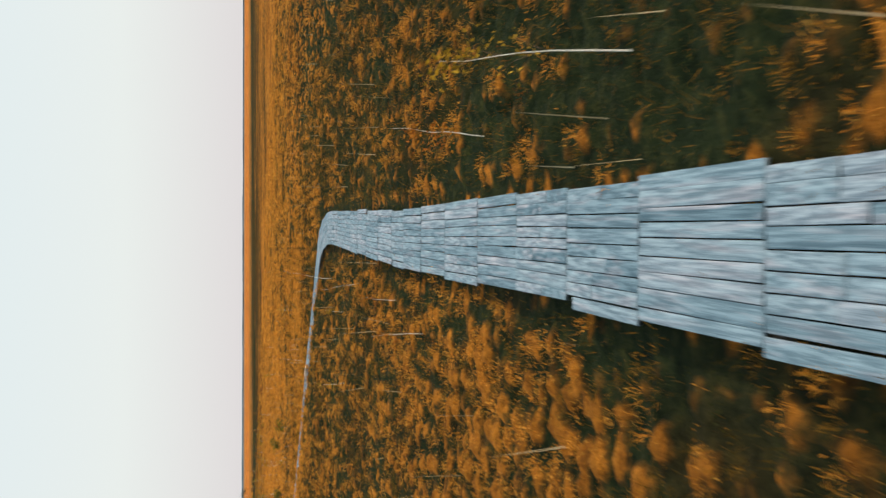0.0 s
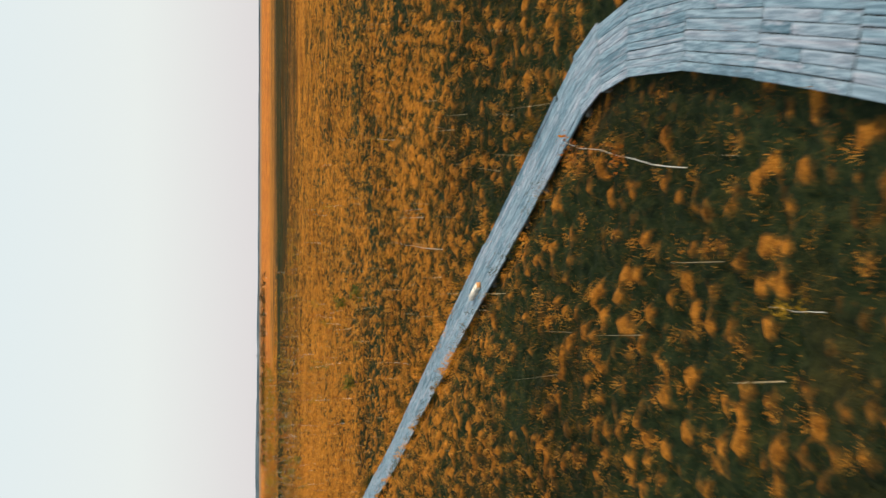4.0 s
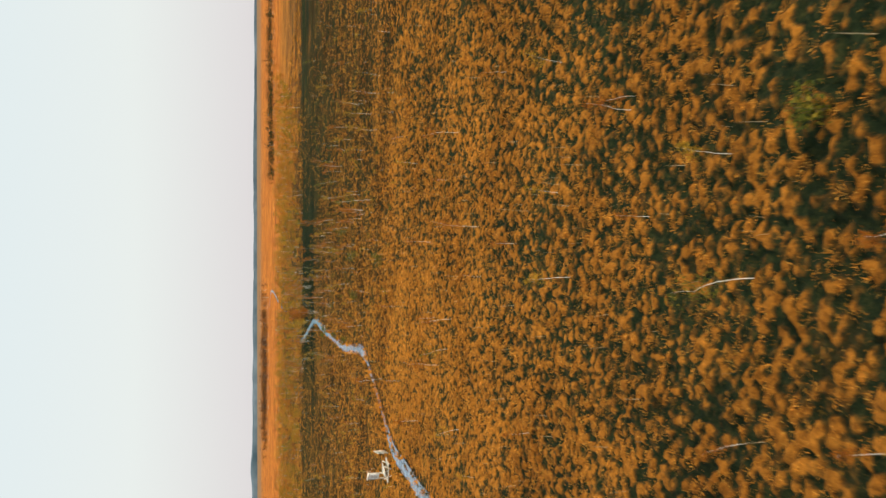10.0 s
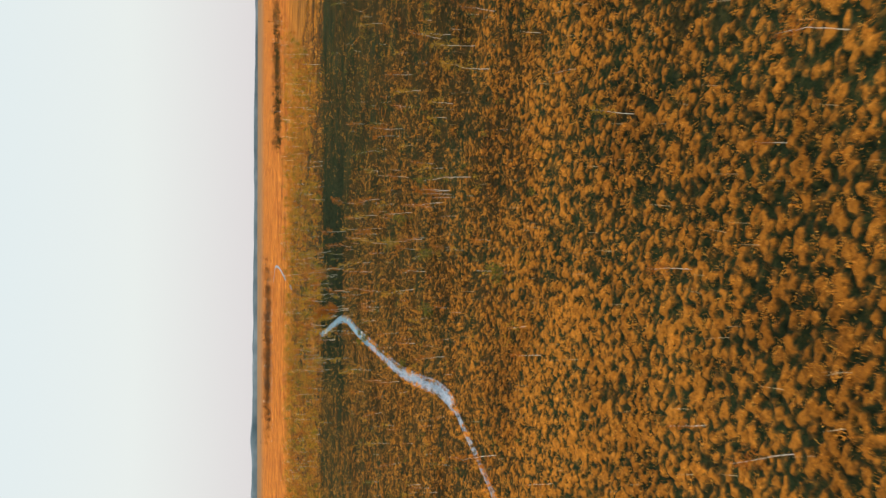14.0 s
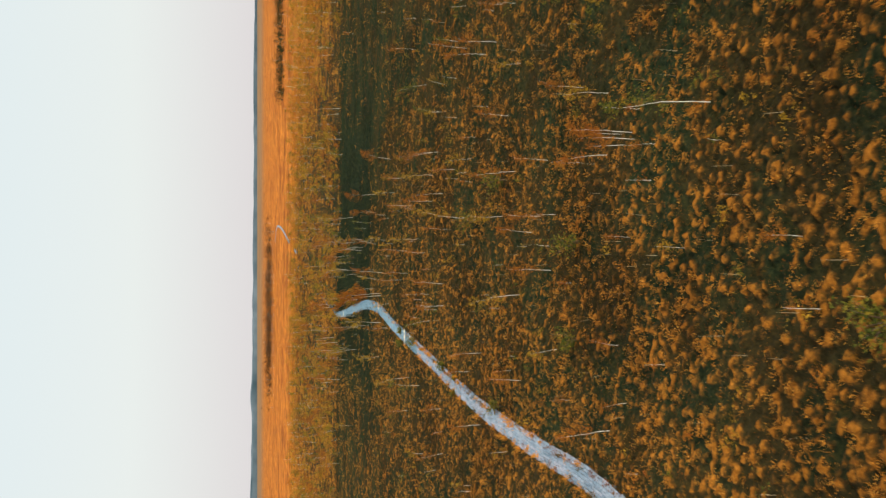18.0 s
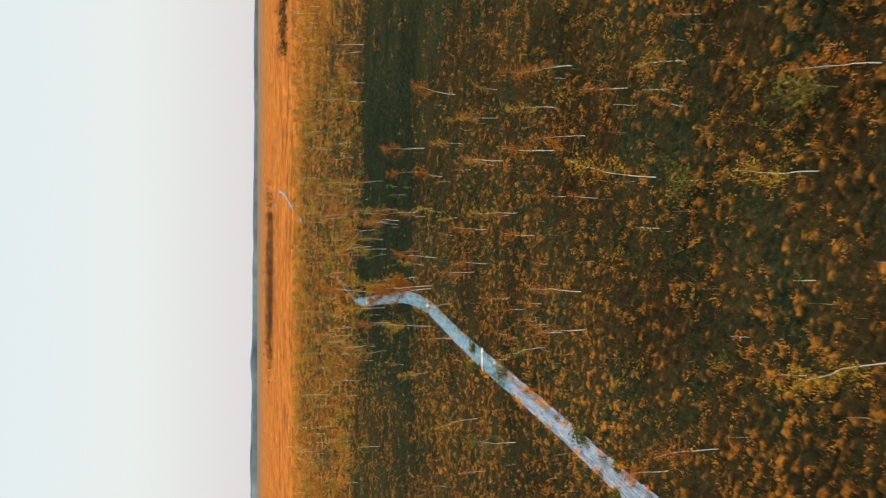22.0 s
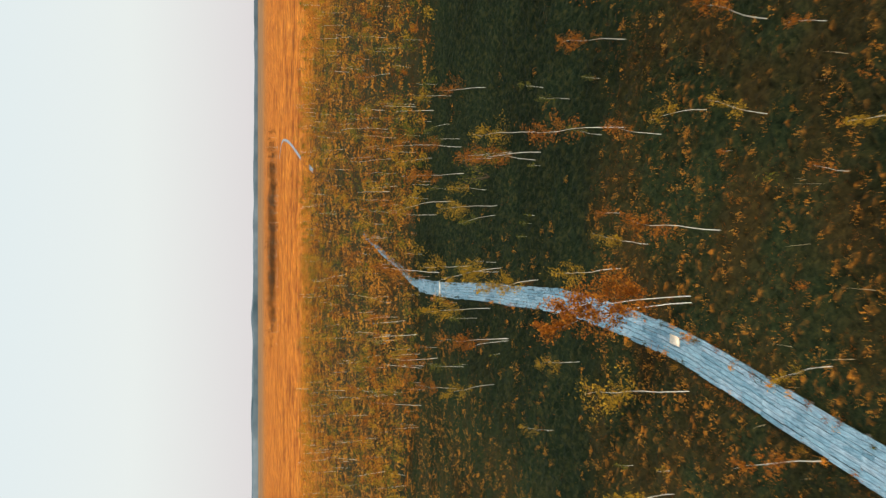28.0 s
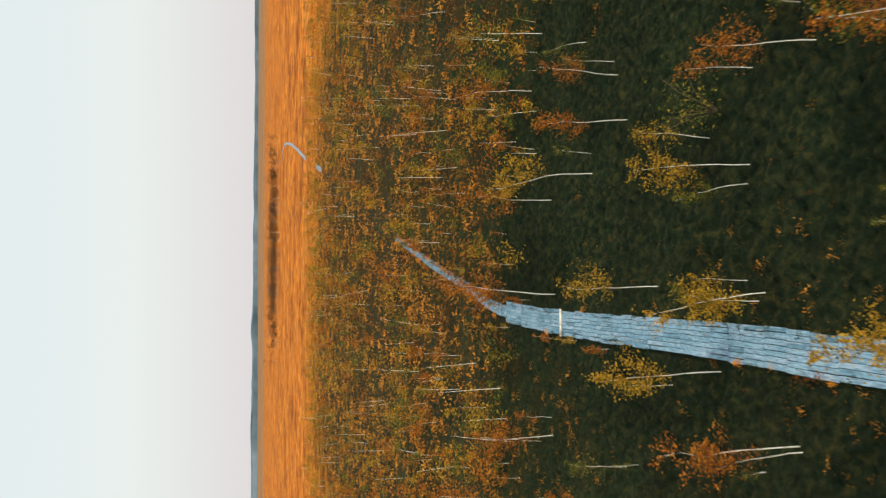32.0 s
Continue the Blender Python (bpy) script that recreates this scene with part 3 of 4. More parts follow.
def boardwalk(name, label, s0, s1, width, rows, sections, parts_from, parts_to, seed, damp=0, sag=0.006):
    rng = np.random.RandomState(seed)
    root = thing(name, 0, 0, 0)
    tagged(root, label, "boardwalk", kind="structure")
    rest, sleepers = [], []
    s = s0
    while s < s1 - 0.01:
        length = min(sections[rng.randint(len(sections))] * rng.uniform(0.93, 1.07), s1 - s)
        if s1 - s - length < 0.6:
            length = s1 - s
        p0, d0 = line_frame(s, LINE)
        p1, d1 = line_frame(s + length, LINE)
        n0, n1 = np.array((d0[1], -d0[0])), np.array((d1[1], -d1[0]))
        z0 = sag * rng.uniform(-1, 1)
        edges = np.linspace(-0.5, 0.5, rows + 1)
        edges[1:-1] += rng.uniform(-0.12, 0.12, rows - 1) / rows
        side = (0.028 if damp else 0.03) * rng.uniform(-1, 1)
        broad = width * rng.uniform(0.97, 1.03)
        split = rng.rand() < 0.42
        for k in range(rows):
            m, w = (edges[k] + edges[k + 1]) / 2 * broad + side, (edges[k + 1] - edges[k]) * broad - (0.011 if rows > 7 else 0.022) * rng.uniform(0.7, 1.3)
            if k in (0, rows - 1):
                m += (0.022 if damp else 0.012) * rng.uniform(-1, 1)
            a0, a1 = p0 + n0 * m, p1 + n1 * m
            cuts = [(0.0, 1.0)]
            if split and rng.rand() < 0.55:
                c = rng.uniform(0.35, 0.65)
                cuts = [(0.0, c), (c, 1.0)]
            if rows > 7 and k in (0, rows - 1) and rng.rand() < 0.05:
                cuts = [(0.0, 0.9)]
            for u0, u1 in cuts:
                q0, q1 = a0 + (a1 - a0) * u0, a0 + (a1 - a0) * u1
                ln = np.hypot(*(q1 - q0)) - rng.uniform(0.010, 0.024)
                turn = math.degrees(math.atan2(q1[1] - q0[1], q1[0] - q0[0])) + rng.uniform(-0.4, 0.4)
                c = (q0 + q1) / 2
                z = z0 + rng.uniform(-0.005, 0.005) + slope(c[1])
                tilt, lean = rng.uniform(-0.9, 0.9), rng.uniform(-0.15, 0.15)
                mat4 = pose(c[0], c[1], z, tilt, lean, turn) @ Matrix.Diagonal((ln, w, 0.045, 1))
                if parts_from <= s < parts_to:
                    ob = child("plank", PLANK_MESHES[rng.randint(5)][damp], root)
                    ob.matrix_basis = mat4
                else:
                    m3 = np.array(mat4)
                    rest.append((UNIT_V @ m3[:3, :3].T + m3[:3, 3], UNIT_F))
        turn = math.degrees(math.atan2(d0[1], d0[0]))
        m3 = np.array(pose(p0[0], p0[1], -0.105 + slope(p0[1]), 0, 0, turn + 90) @ Matrix.Diagonal((width * 0.98, 0.14, 0.10, 1)))
        sleepers.append((UNIT_V @ m3[:3, :3].T + m3[:3, 3], UNIT_F))
        s += length
    if rest:
        v, f = joined(rest)
        child("planking", mesh_of("planking", v, f, (M_PLANK, M_PLANK_WET, M_PLANK_PALE)[damp]), root, kind="stuff")
    v, f = joined(sleepers)
    child("sleepers", mesh_of("sleepers", v, f, M_BEAM), root, "dark damp sleepers under the planks", kind="stuff")
    for off in (-0.36, 0.36):
        pts = []
        for q in np.arange(s0, s1, 1.0):
            p, d = line_frame(q, LINE)
            pts.append((p[0] + d[1] * off * width, p[1] - d[0] * off * width, -0.105 + slope(p[1])))
        v, f = tube(pts, [0.052] * len(pts), 4)
        child("beam", mesh_of("beam", v, f, M_BEAM), root, "dark damp support beam")
    return root


S_CORNER, S_LEG, S_FOREST = nearest_s(0.3, 40.7), nearest_s(-27, 73.5), nearest_s(-61.4, 116.3)
S_MID, S_END, S_FAR = nearest_s(-103.6, 192.4), nearest_s(-182, 298), nearest_s(-285, 459)
boardwalk("boardwalk_1", "weathered blue-grey plank boardwalk lying straight over the bog", 0.0, S_CORNER, 1.28, 9, (1.75, 2.0, 2.15), 0, S_CORNER, 1)
boardwalk("boardwalk_2", "worn grey plank boardwalk bending away through tussocks", S_CORNER, S_FOREST, 1.28, 9, (1.2, 1.7, 2.0), S_CORNER, S_LEG, 2)
S_THIN, S_WIDE = nearest_s(-69.9, 132.5), nearest_s(-74.3, 149.0)
boardwalk("boardwalk_3", "pale worn plank boardwalk reaching the rest place", S_FOREST, S_THIN, 1.3, 6, (1.05, 1.25, 1.45), 0, 0, 3, 2)
boardwalk("boardwalk_6", "narrow pale planks half lost in orange growth", S_THIN, S_WIDE, 0.62, 3, (1.05, 1.25, 1.45), 0, 0, 6, 2)
boardwalk("boardwalk_7", "pale worn plank boardwalk crossing brown bog", S_WIDE, S_MID, 1.28, 7, (1.05, 1.25, 1.45), S_WIDE, S_MID, 7, 2)
S_LAST = nearest_s(-155.5, 258.9)
boardwalk("boardwalk_4", "worn grey plank boardwalk winding between birches", S_MID, S_LAST, 1.32, 7, (1.05, 1.25, 1.45), S_MID, S_LAST, 4, 1)
boardwalk("boardwalk_8", "narrow end of the grey boardwalk among bushes", S_LAST, S_END, 0.78, 4, (1.05, 1.25, 1.45), 0, 0, 8, 1)
boardwalk("boardwalk_9", "short open piece of far boardwalk among birches", nearest_s(-246, 400), nearest_s(-256, 416), 1.3, 4, (4.0,), 0, 0, 9, 2)
boardwalk("boardwalk_5", "faint far boardwalk crossing the open bog", S_FAR, 0.25 * (len(LINE) - 2), 1.3, 4, (4.0,), 0, 0, 5, 2)

# ---- plants of the bog ----


def edge_gap(x, y):
    """How near to the middle of the planks plants grow: in places they hang over the edge."""
    a, b = to_ab(x, y)
    over = 0.75 * ramp(a, 147, 151) * (1 - ramp(a, 164, 168)) + 0.6 * ramp(a, 302, 312)
    for middle, much in ((187.5, 0.45), (201, 0.95), (228, 0.8), (213, 0.3)):
        over = np.maximum(over, much * (1 - ramp(np.abs(a - middle), 1.2, 3.5)))
    return 0.74 - 0.62 * over - (0.06 + 0.36 * ramp(fbm(x, y, 4.0, 2), 0.48, 0.72)) * ramp(a, 80, 150)


def clear_of_planks(rng, x, y):
    d = way_distance(x, y)
    ok = d > edge_gap(x, y) + 0.10 * rng.uniform(-1, 1, len(x))
    x, y, d = x[ok], y[ok], d[ok]
    # growth that hangs over the planks lies on them
    return x, y, np.where(d < 0.78, slope(y) - 0.05, ground_z(x, y, d))


def scatter(rng, count, a0, a1, half):
    a = rng.uniform(a0, a1, count)
    b = np.interp(a, VALLEY_A, VALLEY_B) + half * np.sign(rng.uniform(-1, 1, count)) * rng.uniform(0, 1, count) ** 1.25
    return clear_of_planks(rng, *to_xy(a, b))


def tussock_grid(rng, a0, a1, inner, outer, gap):
    """One tussock to each loose cell of a grid along the valley."""
    ca, cb = np.meshgrid(np.arange(a0, a1, gap), np.arange(-outer, outer, gap), indexing="ij")
    a = ca.ravel() + gap * rng.uniform(-0.48, 0.48, ca.size) + 0.5 * gap * (np.round(cb.ravel() / gap) % 2)
    o = cb.ravel() + gap * rng.uniform(-0.48, 0.48, ca.size)
    ok = np.abs(o) >= inner
    a, o = a[ok], o[ok]
    return clear_of_planks(rng, *to_xy(a, np.interp(a, VALLEY_A, VALLEY_B) + o))


def choose(rng, x, y):
    """Which plant grows at each place: 0 golden sedge, 1 rusty shrub, 2 olive shrub, 3 dark wet shrub, 4 tan sedge."""
    gold, rust, dark = cover(x, y)
    n = len(x)
    # golden plants on high tussocks, dark ones below, which also deepens the gaps' shade
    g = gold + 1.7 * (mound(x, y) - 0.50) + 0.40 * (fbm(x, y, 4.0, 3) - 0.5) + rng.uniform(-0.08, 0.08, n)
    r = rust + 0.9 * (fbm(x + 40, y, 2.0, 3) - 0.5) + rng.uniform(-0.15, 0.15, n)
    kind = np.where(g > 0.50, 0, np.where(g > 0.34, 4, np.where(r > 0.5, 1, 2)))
    kind = np.where((kind == 4) & (r > 0.66), 1, kind)
    return np.where(0.9 * dark + 1.1 * (fbm(x, y, 5.0, 3) - 0.5) + rng.uniform(-0.35, 0.15, n) > 0.5, 3, kind)


def grow(seed, a0, a1, inner, outer, gap, count, width, leaf):
    """Covers one stretch of the bog: count blades or leaves to each spot, the spots a gap apart."""
    rng = np.random.RandomState(seed)
    x, y, z = tussock_grid(rng, a0, a1, inner, outer, gap)
    k = choose(rng, x, y)
    tall = (0.45 + 0.75 * mound(x, y)) * rng.uniform(0.8, 1.25, len(x))
    wide = gap * rng.uniform(0.55, 0.9, len(x))
    out = {}
    for j, h in {0: 0.20, 4: 0.19, 1: 0.17, 2: 0.12, 3: 0.12}.items():
        i = k == j
        if not i.any():
            continue
        hh = h * (0.7 + 0.5 * gap) * tall[i]
        if j in (0, 4):
            out[j] = tufts(rng, x[i], y[i], z[i], wide[i] * 1.2, hh * 1.1, count, width)
        else:
            out[j] = cushions(rng, x[i], y[i], z[i] - 0.02, wide[i] * 1.3, hh, int(count * 0.8), leaf)
    return out


STRETCHES = [(11, -3, 64, 0, 10, 0.34, 52, 0.012, 0.034), (12, -5, 90, 10, 38, 0.95, 26, 0.035, 0.09),
             (13, 62, 178, 0, 18, 0.48, 26, 0.028, 0.062), (14, 62, 200, 18, 50, 0.95, 20, 0.05, 0.11),
             (15, 176, 306, 0, 18, 0.48, 24, 0.028, 0.062), (16, 178, 330, 18, 55, 0.95, 16, 0.05, 0.11),
             (18, 306, 345, 0, 9, 0.6, 24, 0.04, 0.08), (17, 302, 520, 0, 95, 2.1, 20, 0.17, 0.28)]
GROWN = {0: [], 1: [], 2: [], 3: [], 4: []}
for args in STRETCHES:
    for k, vf in grow(*args).items():
        GROWN[k].append(vf)

def long_grass():
    """Thin long blades leaning through the first stretch."""
    rng = np.random.RandomState(19)
    x, y, z = tussock_grid(rng, -3, 64, 0, 10, 0.5)
    n = len(x)
    GROWN[4].append(tufts(rng, x, y, z, rng.uniform(0.25, 0.5, n), rng.uniform(0.3, 0.65, n), 12, 0.008))


def edge_growth():
    """Clumps rooted beside the planks that lean over their edges, thick where the way is half lost."""
    rng = np.random.RandomState(23)
    for s0, s1, gap, tall, reach, share, blade in ((S_CORNER + 2, S_LEG, 0.35, 0.32, 0.80, 0.8, 0.026), (S_LEG, S_FOREST, 0.45, 0.34, 0.60, 0.58, 0.05), (S_FOREST, S_THIN, 0.5, 0.30, 0.54, 0.65, 0.05),
                                            (S_THIN, S_WIDE, 0.4, 0.38, 0.42, 0.8, 0.05), (S_WIDE, S_MID, 0.45, 0.36, 0.54, 0.72, 0.04), (S_MID, S_LAST, 0.5, 0.28, 0.66, 0.5, 0.035),
                                            (S_LAST, S_END, 0.45, 0.40, 0.38, 0.8, 0.05)):
        spots = []
        for q in np.arange(s0, s1, gap):
            p, d = line_frame(q, LINE)
            for side in (-1, 1):
                thick = fbm(np.array([q]), np.array([side * 50.0]), 5.0, 2)[0]
                if rng.rand() < share * (0.35 + 1.3 * thick):
                    o = side * (reach + rng.uniform(-0.10, 0.22) - 0.22 * max(thick - 0.5, 0) * 4 * rng.rand())
                    spots.append((p[0] + d[1] * o, p[1] - d[0] * o, tall * rng.uniform(0.5, 1.35)))
        x, y, h = np.array(spots).T
        z = slope(y) - 0.06
        k = choose(rng, x, y)
        for j in range(5):
            i = k == j
            if i.any():
                r = rng.uniform(0.22, 0.42, int(i.sum()))
                GROWN[j].append(tufts(rng, x[i], y[i], z[i], r, h[i] * 1.2, 70, blade) if j in (0, 4) else cushions(rng, x[i], y[i], z[i], r, h[i] * 1.1, 60, blade * 2.2))


long_grass()
edge_growth()
for k, (name, mat, label) in enumerate((("sedge", M_SEDGE, "golden orange sedge tussocks all over the bog"),
                                        ("dwarf_shrub", M_HEATH, "rust-brown dwarf shrubs among the tussocks"),
                                        ("bog_shrub", M_OLIVE, "olive green low bog shrubs and moss"),
                                        ("wet_shrub", M_WET, "dark green low growth in the wet hollow"),
                                        ("tan_sedge", M_TAN, "tan and olive sedge tussocks between the golden ones"))):
    v, f = joined(GROWN[k])
    tagged(new(name, mesh_of(name, v, f, mat, True)), label, "bog plants", kind="stuff")


# dry upright stalks here and there
def stalks():
    rng = np.random.RandomState(21)
    x, y, z = scatter(rng, 900, -2, 240, 16)
    n = len(x)
    h = rng.uniform(0.4, 1.1, n)
    top = np.stack([x + rng.normal(0, 0.07, n), y + rng.normal(0, 0.07, n), z + h], 1)
    an = rng.uniform(0, math.pi, n)
    w = 0.008
    one = np.stack([x - w * np.cos(an), y - w * np.sin(an), z - 0.05], 1)
    two = np.stack([x + w * np.cos(an), y + w * np.sin(an), z - 0.05], 1)
    v = np.stack([one, two, top], 1).reshape(-1, 3)
    tagged(new("dry_stalks", mesh_of("dry_stalks", v, np.arange(len(v)).reshape(-1, 3), M_STALK)), "pale dry stalks standing in the bog", "stalks", kind="stuff")


M_STALK = plain_material("dry_stalk", (0.45, 0.34, 0.18), (0.70, 0.58, 0.38), 2)
stalks()


# ---- birches ----
def birch_shape(rng, h, lean, fullness, low):
    """A thin birch: bending trunk, limbs, and the places of its leaf sprays."""
    n = 8
    bend = rng.normal(0, 0.022 * h, (n, 2)).cumsum(0)
    t = np.linspace(0, 1, n)
    px = bend[:, 0] * t + lean[0] * h * t ** 1.4
    py = bend[:, 1] * t + lean[1] * h * t ** 1.4
    trunk_pts = np.stack([px, py, h * t * 0.97], 1)
    trunk_pts[0, 2] = -0.15
    r0 = 0.0029 * h + 0.0038
    trunk = tube(trunk_pts, r0 * (1 - 0.86 * t), 6)
    twigs, leaves = [], []
    count = int(7 + 3.0 * h)
    for k in range(count):
        u = rng.uniform(low, 0.97)
        base = np.array([np.interp(u, t, trunk_pts[:, i]) for i in range(3)])
        an = rng.uniform(0, 2 * math.pi)
        ln = h * rng.uniform(0.08, 0.22) * (1.12 - 0.75 * max(u - low, 0) / (1 - low))
        rise = rng.uniform(0.6, 1.5)
        tip = base + np.array((math.cos(an) * ln, math.sin(an) * ln, rise * ln))
        midp = (base + tip) / 2 + np.array((0, 0, 0.10 * ln))
        twigs.append(tube([base, midp, tip], [r0 * 0.28, r0 * 0.18, r0 * 0.06], 4))
        m = int(fullness * (15 + 52 * ln))
        q = rng.uniform(0.25, 1.1, m)[:, None]
        leaves.append(base + (tip - base) * q + rng.normal(0, 0.15 * ln + 0.03, (m, 3)) - np.array((0, 0, 0.05 * ln)))
    top = trunk_pts[-1]
    leaves.append(top + rng.normal(0, 0.05 * h, (int(10 * fullness), 3)))
    return trunk, joined(twigs), np.concatenate(leaves)


HUES = ["rust-orange", "golden yellow", "green and yellow"]


def birch(x, y, z, h, hue, seed, lean=(0, 0), fullness=1.3, low=0.34, leaf=None, label=""):
    rng = np.random.RandomState(seed)
    trunk, twigs, leaves = birch_shape(rng, h, lean, fullness, low)
    root = thing("birch_tree", x, y, z)
    words = "small" if h < 1.6 else ("slender" if h < 3.2 else "tall")
    tagged(root, label or f"{words} white-barked birch with sparse {HUES[hue]} leaves", "birch tree", "birches on the bog")
    child("trunk", mesh_of("trunk", *trunk, M_BARK, True), root)
    child("branchwork", mesh_of("branchwork", *twigs, M_TWIG), root, "thin brown branches", "stuff")
    child("crown", mesh_of("crown", *leaf_cards(rng, leaves, leaf or (0.044 + 0.010 * h)), LEAVES[hue]), root)
    return root


# where birches stand: x, y, height, 0 rust 1 gold 2 green
BIRCHES_START = [(1.9, 8.2, 1.9, 1), (1.7, 13.5, 1.5, 0), (-1.7, 18.1, 1.1, 0), (-1.2, 21.2, 0.8, 0), (-1.2, 37.1, 1.9, 0), (-2.3, 33.6, 0.7, 1),
                 (-6.5, 54.0, 1.7, 0), (-1.1, 28.9, 1.3, 0), (-6.0, 58.5, 0.9, 0), (-6.3, 58.4, 0.8, 0), (-12.8, 60.0, 1.2, 0),
                 (-6.8, 67.3, 0.7, 0), (-4.4, 66.8, 1.2, 1), (-4.6, 31.5, 0.9, 1)]
BIRCHES_FIELD = [(-22.1, 96.8, 1.3, 0), (-22.4, 96.3, 1.7, 0), (-20.8, 89.8, 1.6, 1), (-18.7, 82.5, 1.7, 0), (-14.3, 74.6, 1.0, 0),
                 (-23.2, 81.4, 1.2, 0), (-57.9, 120.7, 1.9, 0), (-17.2, 75.5, 0.8, 1), (-34.1, 120.0, 2.3, 0), (-43.1, 138.9, 1.5, 0),
                 (-41.9, 131.4, 1.9, 1), (-37.7, 120.7, 1.0, 0), (-62.6, 160.9, 1.8, 0), (-62.9, 160.5, 1.7, 0), (-44.0, 123.5, 1.7, 0),
                 (-57.7, 135.2, 1.6, 0), (-44.9, 115.7, 2.0, 0), (-61.8, 130.0, 1.4, 0)]
BIRCHES_BROWN = [(-69.7, 184.5, 2.9, 0), (-60.8, 159.8, 1.0, 0), (-61.9, 159.8, 3.0, 0), (-62.0, 159.4, 2.6, 0), (-61.3, 157.8, 1.3, 0),
                 (-70.3, 176.9, 2.2, 0), (-83.5, 195.0, 2.4, 0), (-64.0, 161.5, 2.5, 0), (-72.0, 168.4, 2.2, 0), (-85.3, 191.3, 2.8, 0),
                 (-73.6, 169.1, 2.3, 0), (-62.9, 153.0, 1.2, 1), (-71.8, 162.2, 1.0, 0), (-70.4, 156.0, 1.5, 0), (-91.4, 171.0, 2.4, 0),
                 (-90.5, 175.4, 2.1, 0), (-76.5, 158.7, 1.0, 0), (-83.5, 195.1, 3.6, 0), (-78.9, 182.9, 1.1, 0), (-98.0, 218.2, 3.6, 0)]
BIRCHES_EDGE = [(-89.3, 191.9, 1.3, 0), (-93.6, 191.7, 1.0, 0), (-98.0, 191.9, 1.1, 0), (-94.2, 195.0, 2.3, 0), (-98.9, 193.9, 1.5, 0),
                (-100.9, 193.6, 1.0, 0), (-102.3, 195.3, 1.0, 0), (-100.7, 196.9, 1.6, 0), (-96.3, 199.8, 0.8, 0), (-93.2, 206.4, 2.9, 0),
                (-95.5, 210.0, 2.2, 1), (-99.6, 209.9, 1.2, 0), (-104.8, 211.1, 1.5, 1), (-99.9, 214.0, 2.4, 1), (-114.1, 207.3, 3.0, 0),
                (-111.7, 208.8, 1.9, 1), (-107.1, 211.8, 1.2, 0), (-104.6, 215.7, 1.4, 0), (-108.3, 216.5, 2.1, 1), (-106.0, 218.5, 2.7, 0)]
BIRCHES_HOLLOW = [(-110.5, 217.6, 0.6, 0), (-113.0, 216.3, 3.8, 0), (-119.2, 214.2, 4.7, 1), (-123.4, 212.5, 3.0, 1), (-110.5, 220.2, 2.2, 1),
                  (-113.3, 222.7, 2.6, 0), (-117.3, 220.5, 2.5, 1), (-125.8, 215.6, 1.0, 2), (-108.9, 227.6, 4.2, 0), (-120.1, 222.1, 3.4, 1),
                  (-118.2, 223.7, 1.5, 0), (-115.1, 225.9, 4.5, 0), (-112.1, 228.4, 3.2, 0), (-117.0, 228.1, 1.8, 2), (-114.9, 229.7, 1.0, 2),
                  (-127.2, 222.9, 2.4, 1), (-133.4, 223.4, 1.9, 1), (-118.2, 233.2, 1.7, 2), (-123.7, 234.8, 0.7, 2)]
BIRCHES_WAY = [(-119.9, 237.1, 1.6, 2), (-123.1, 235.3, 4.0, 0), (-126.5, 233.7, 0.6, 2), (-124.1, 235.9, 3.9, 2), (-122.9, 237.1, 4.3, 1),
               (-127.7, 234.4, 0.8, 2), (-128.6, 234.3, 0.7, 2), (-136.1, 232.7, 2.9, 0), (-136.2, 233.0, 4.8, 0), (-126.5, 240.1, 3.6, 0),
               (-138.3, 233.6, 0.8, 2), (-126.1, 241.7, 1.1, 2), (-134.3, 237.3, 2.9, 2), (-141.2, 233.4, 3.9, 1),
               (-134.5, 238.5, 2.0, 1), (-131.9, 240.4, 2.6, 2), (-131.4, 240.8, 4.1, 1), (-129.0, 242.9, 2.6, 0), (-138.1, 237.7, 5.0, 1)]
BIRCHES_BEND = [(-153.5, 229.0, 3.1, 1), (-132.4, 243.8, 3.0, 1), (-141.3, 239.9, 2.0, 2), (-127.3, 249.2, 3.9, 0), (-139.2, 243.3, 4.2, 1),
                (-146.4, 239.9, 1.1, 2), (-147.5, 240.6, 2.8, 2), (-150.4, 240.9, 3.8, 0), (-135.9, 250.5, 4.3, 0), (-135.0, 252.8, 4.0, 0),
                (-134.8, 253.7, 2.6, 2), (-140.1, 252.3, 5.5, 1), (-139.5, 253.1, 1.9, 2), (-133.5, 258.0, 3.6, 1), (-135.6, 257.0, 2.3, 2),
                (-154.4, 247.8, 4.7, 0), (-154.0, 248.7, 2.0, 0), (-148.4, 252.6, 6.3, 0), (-156.6, 249.1, 1.7, 0), (-144.8, 256.3, 4.3, 0)]
BIRCHES_END = [(-161.3, 250.0, 1.8, 0), (-144.6, 260.9, 2.4, 0), (-142.8, 262.2, 3.4, 1), (-140.9, 263.5, 0.8, 2), (-140.1, 264.2, 1.6, 1),
               (-142.2, 263.4, 4.7, 0), (-164.4, 250.6, 5.4, 0), (-139.1, 266.0, 1.2, 2), (-152.5, 259.7, 2.3, 0), (-168.0, 251.0, 2.4, 1),
               (-167.6, 252.5, 1.3, 0), (-152.1, 262.2, 0.9, 0), (-147.0, 269.0, 3.2, 1), (-144.0, 273.2, 3.4, 1), (-172.2, 258.8, 2.1, 1),
               (-148.0, 276.8, 2.5, 0), (-144.3, 280.6, 1.4, 1), (-165.2, 272.3, 2.6, 0), (-170.5, 271.3, 3.2, 1), (-174.5, 269.8, 3.0, 0)]
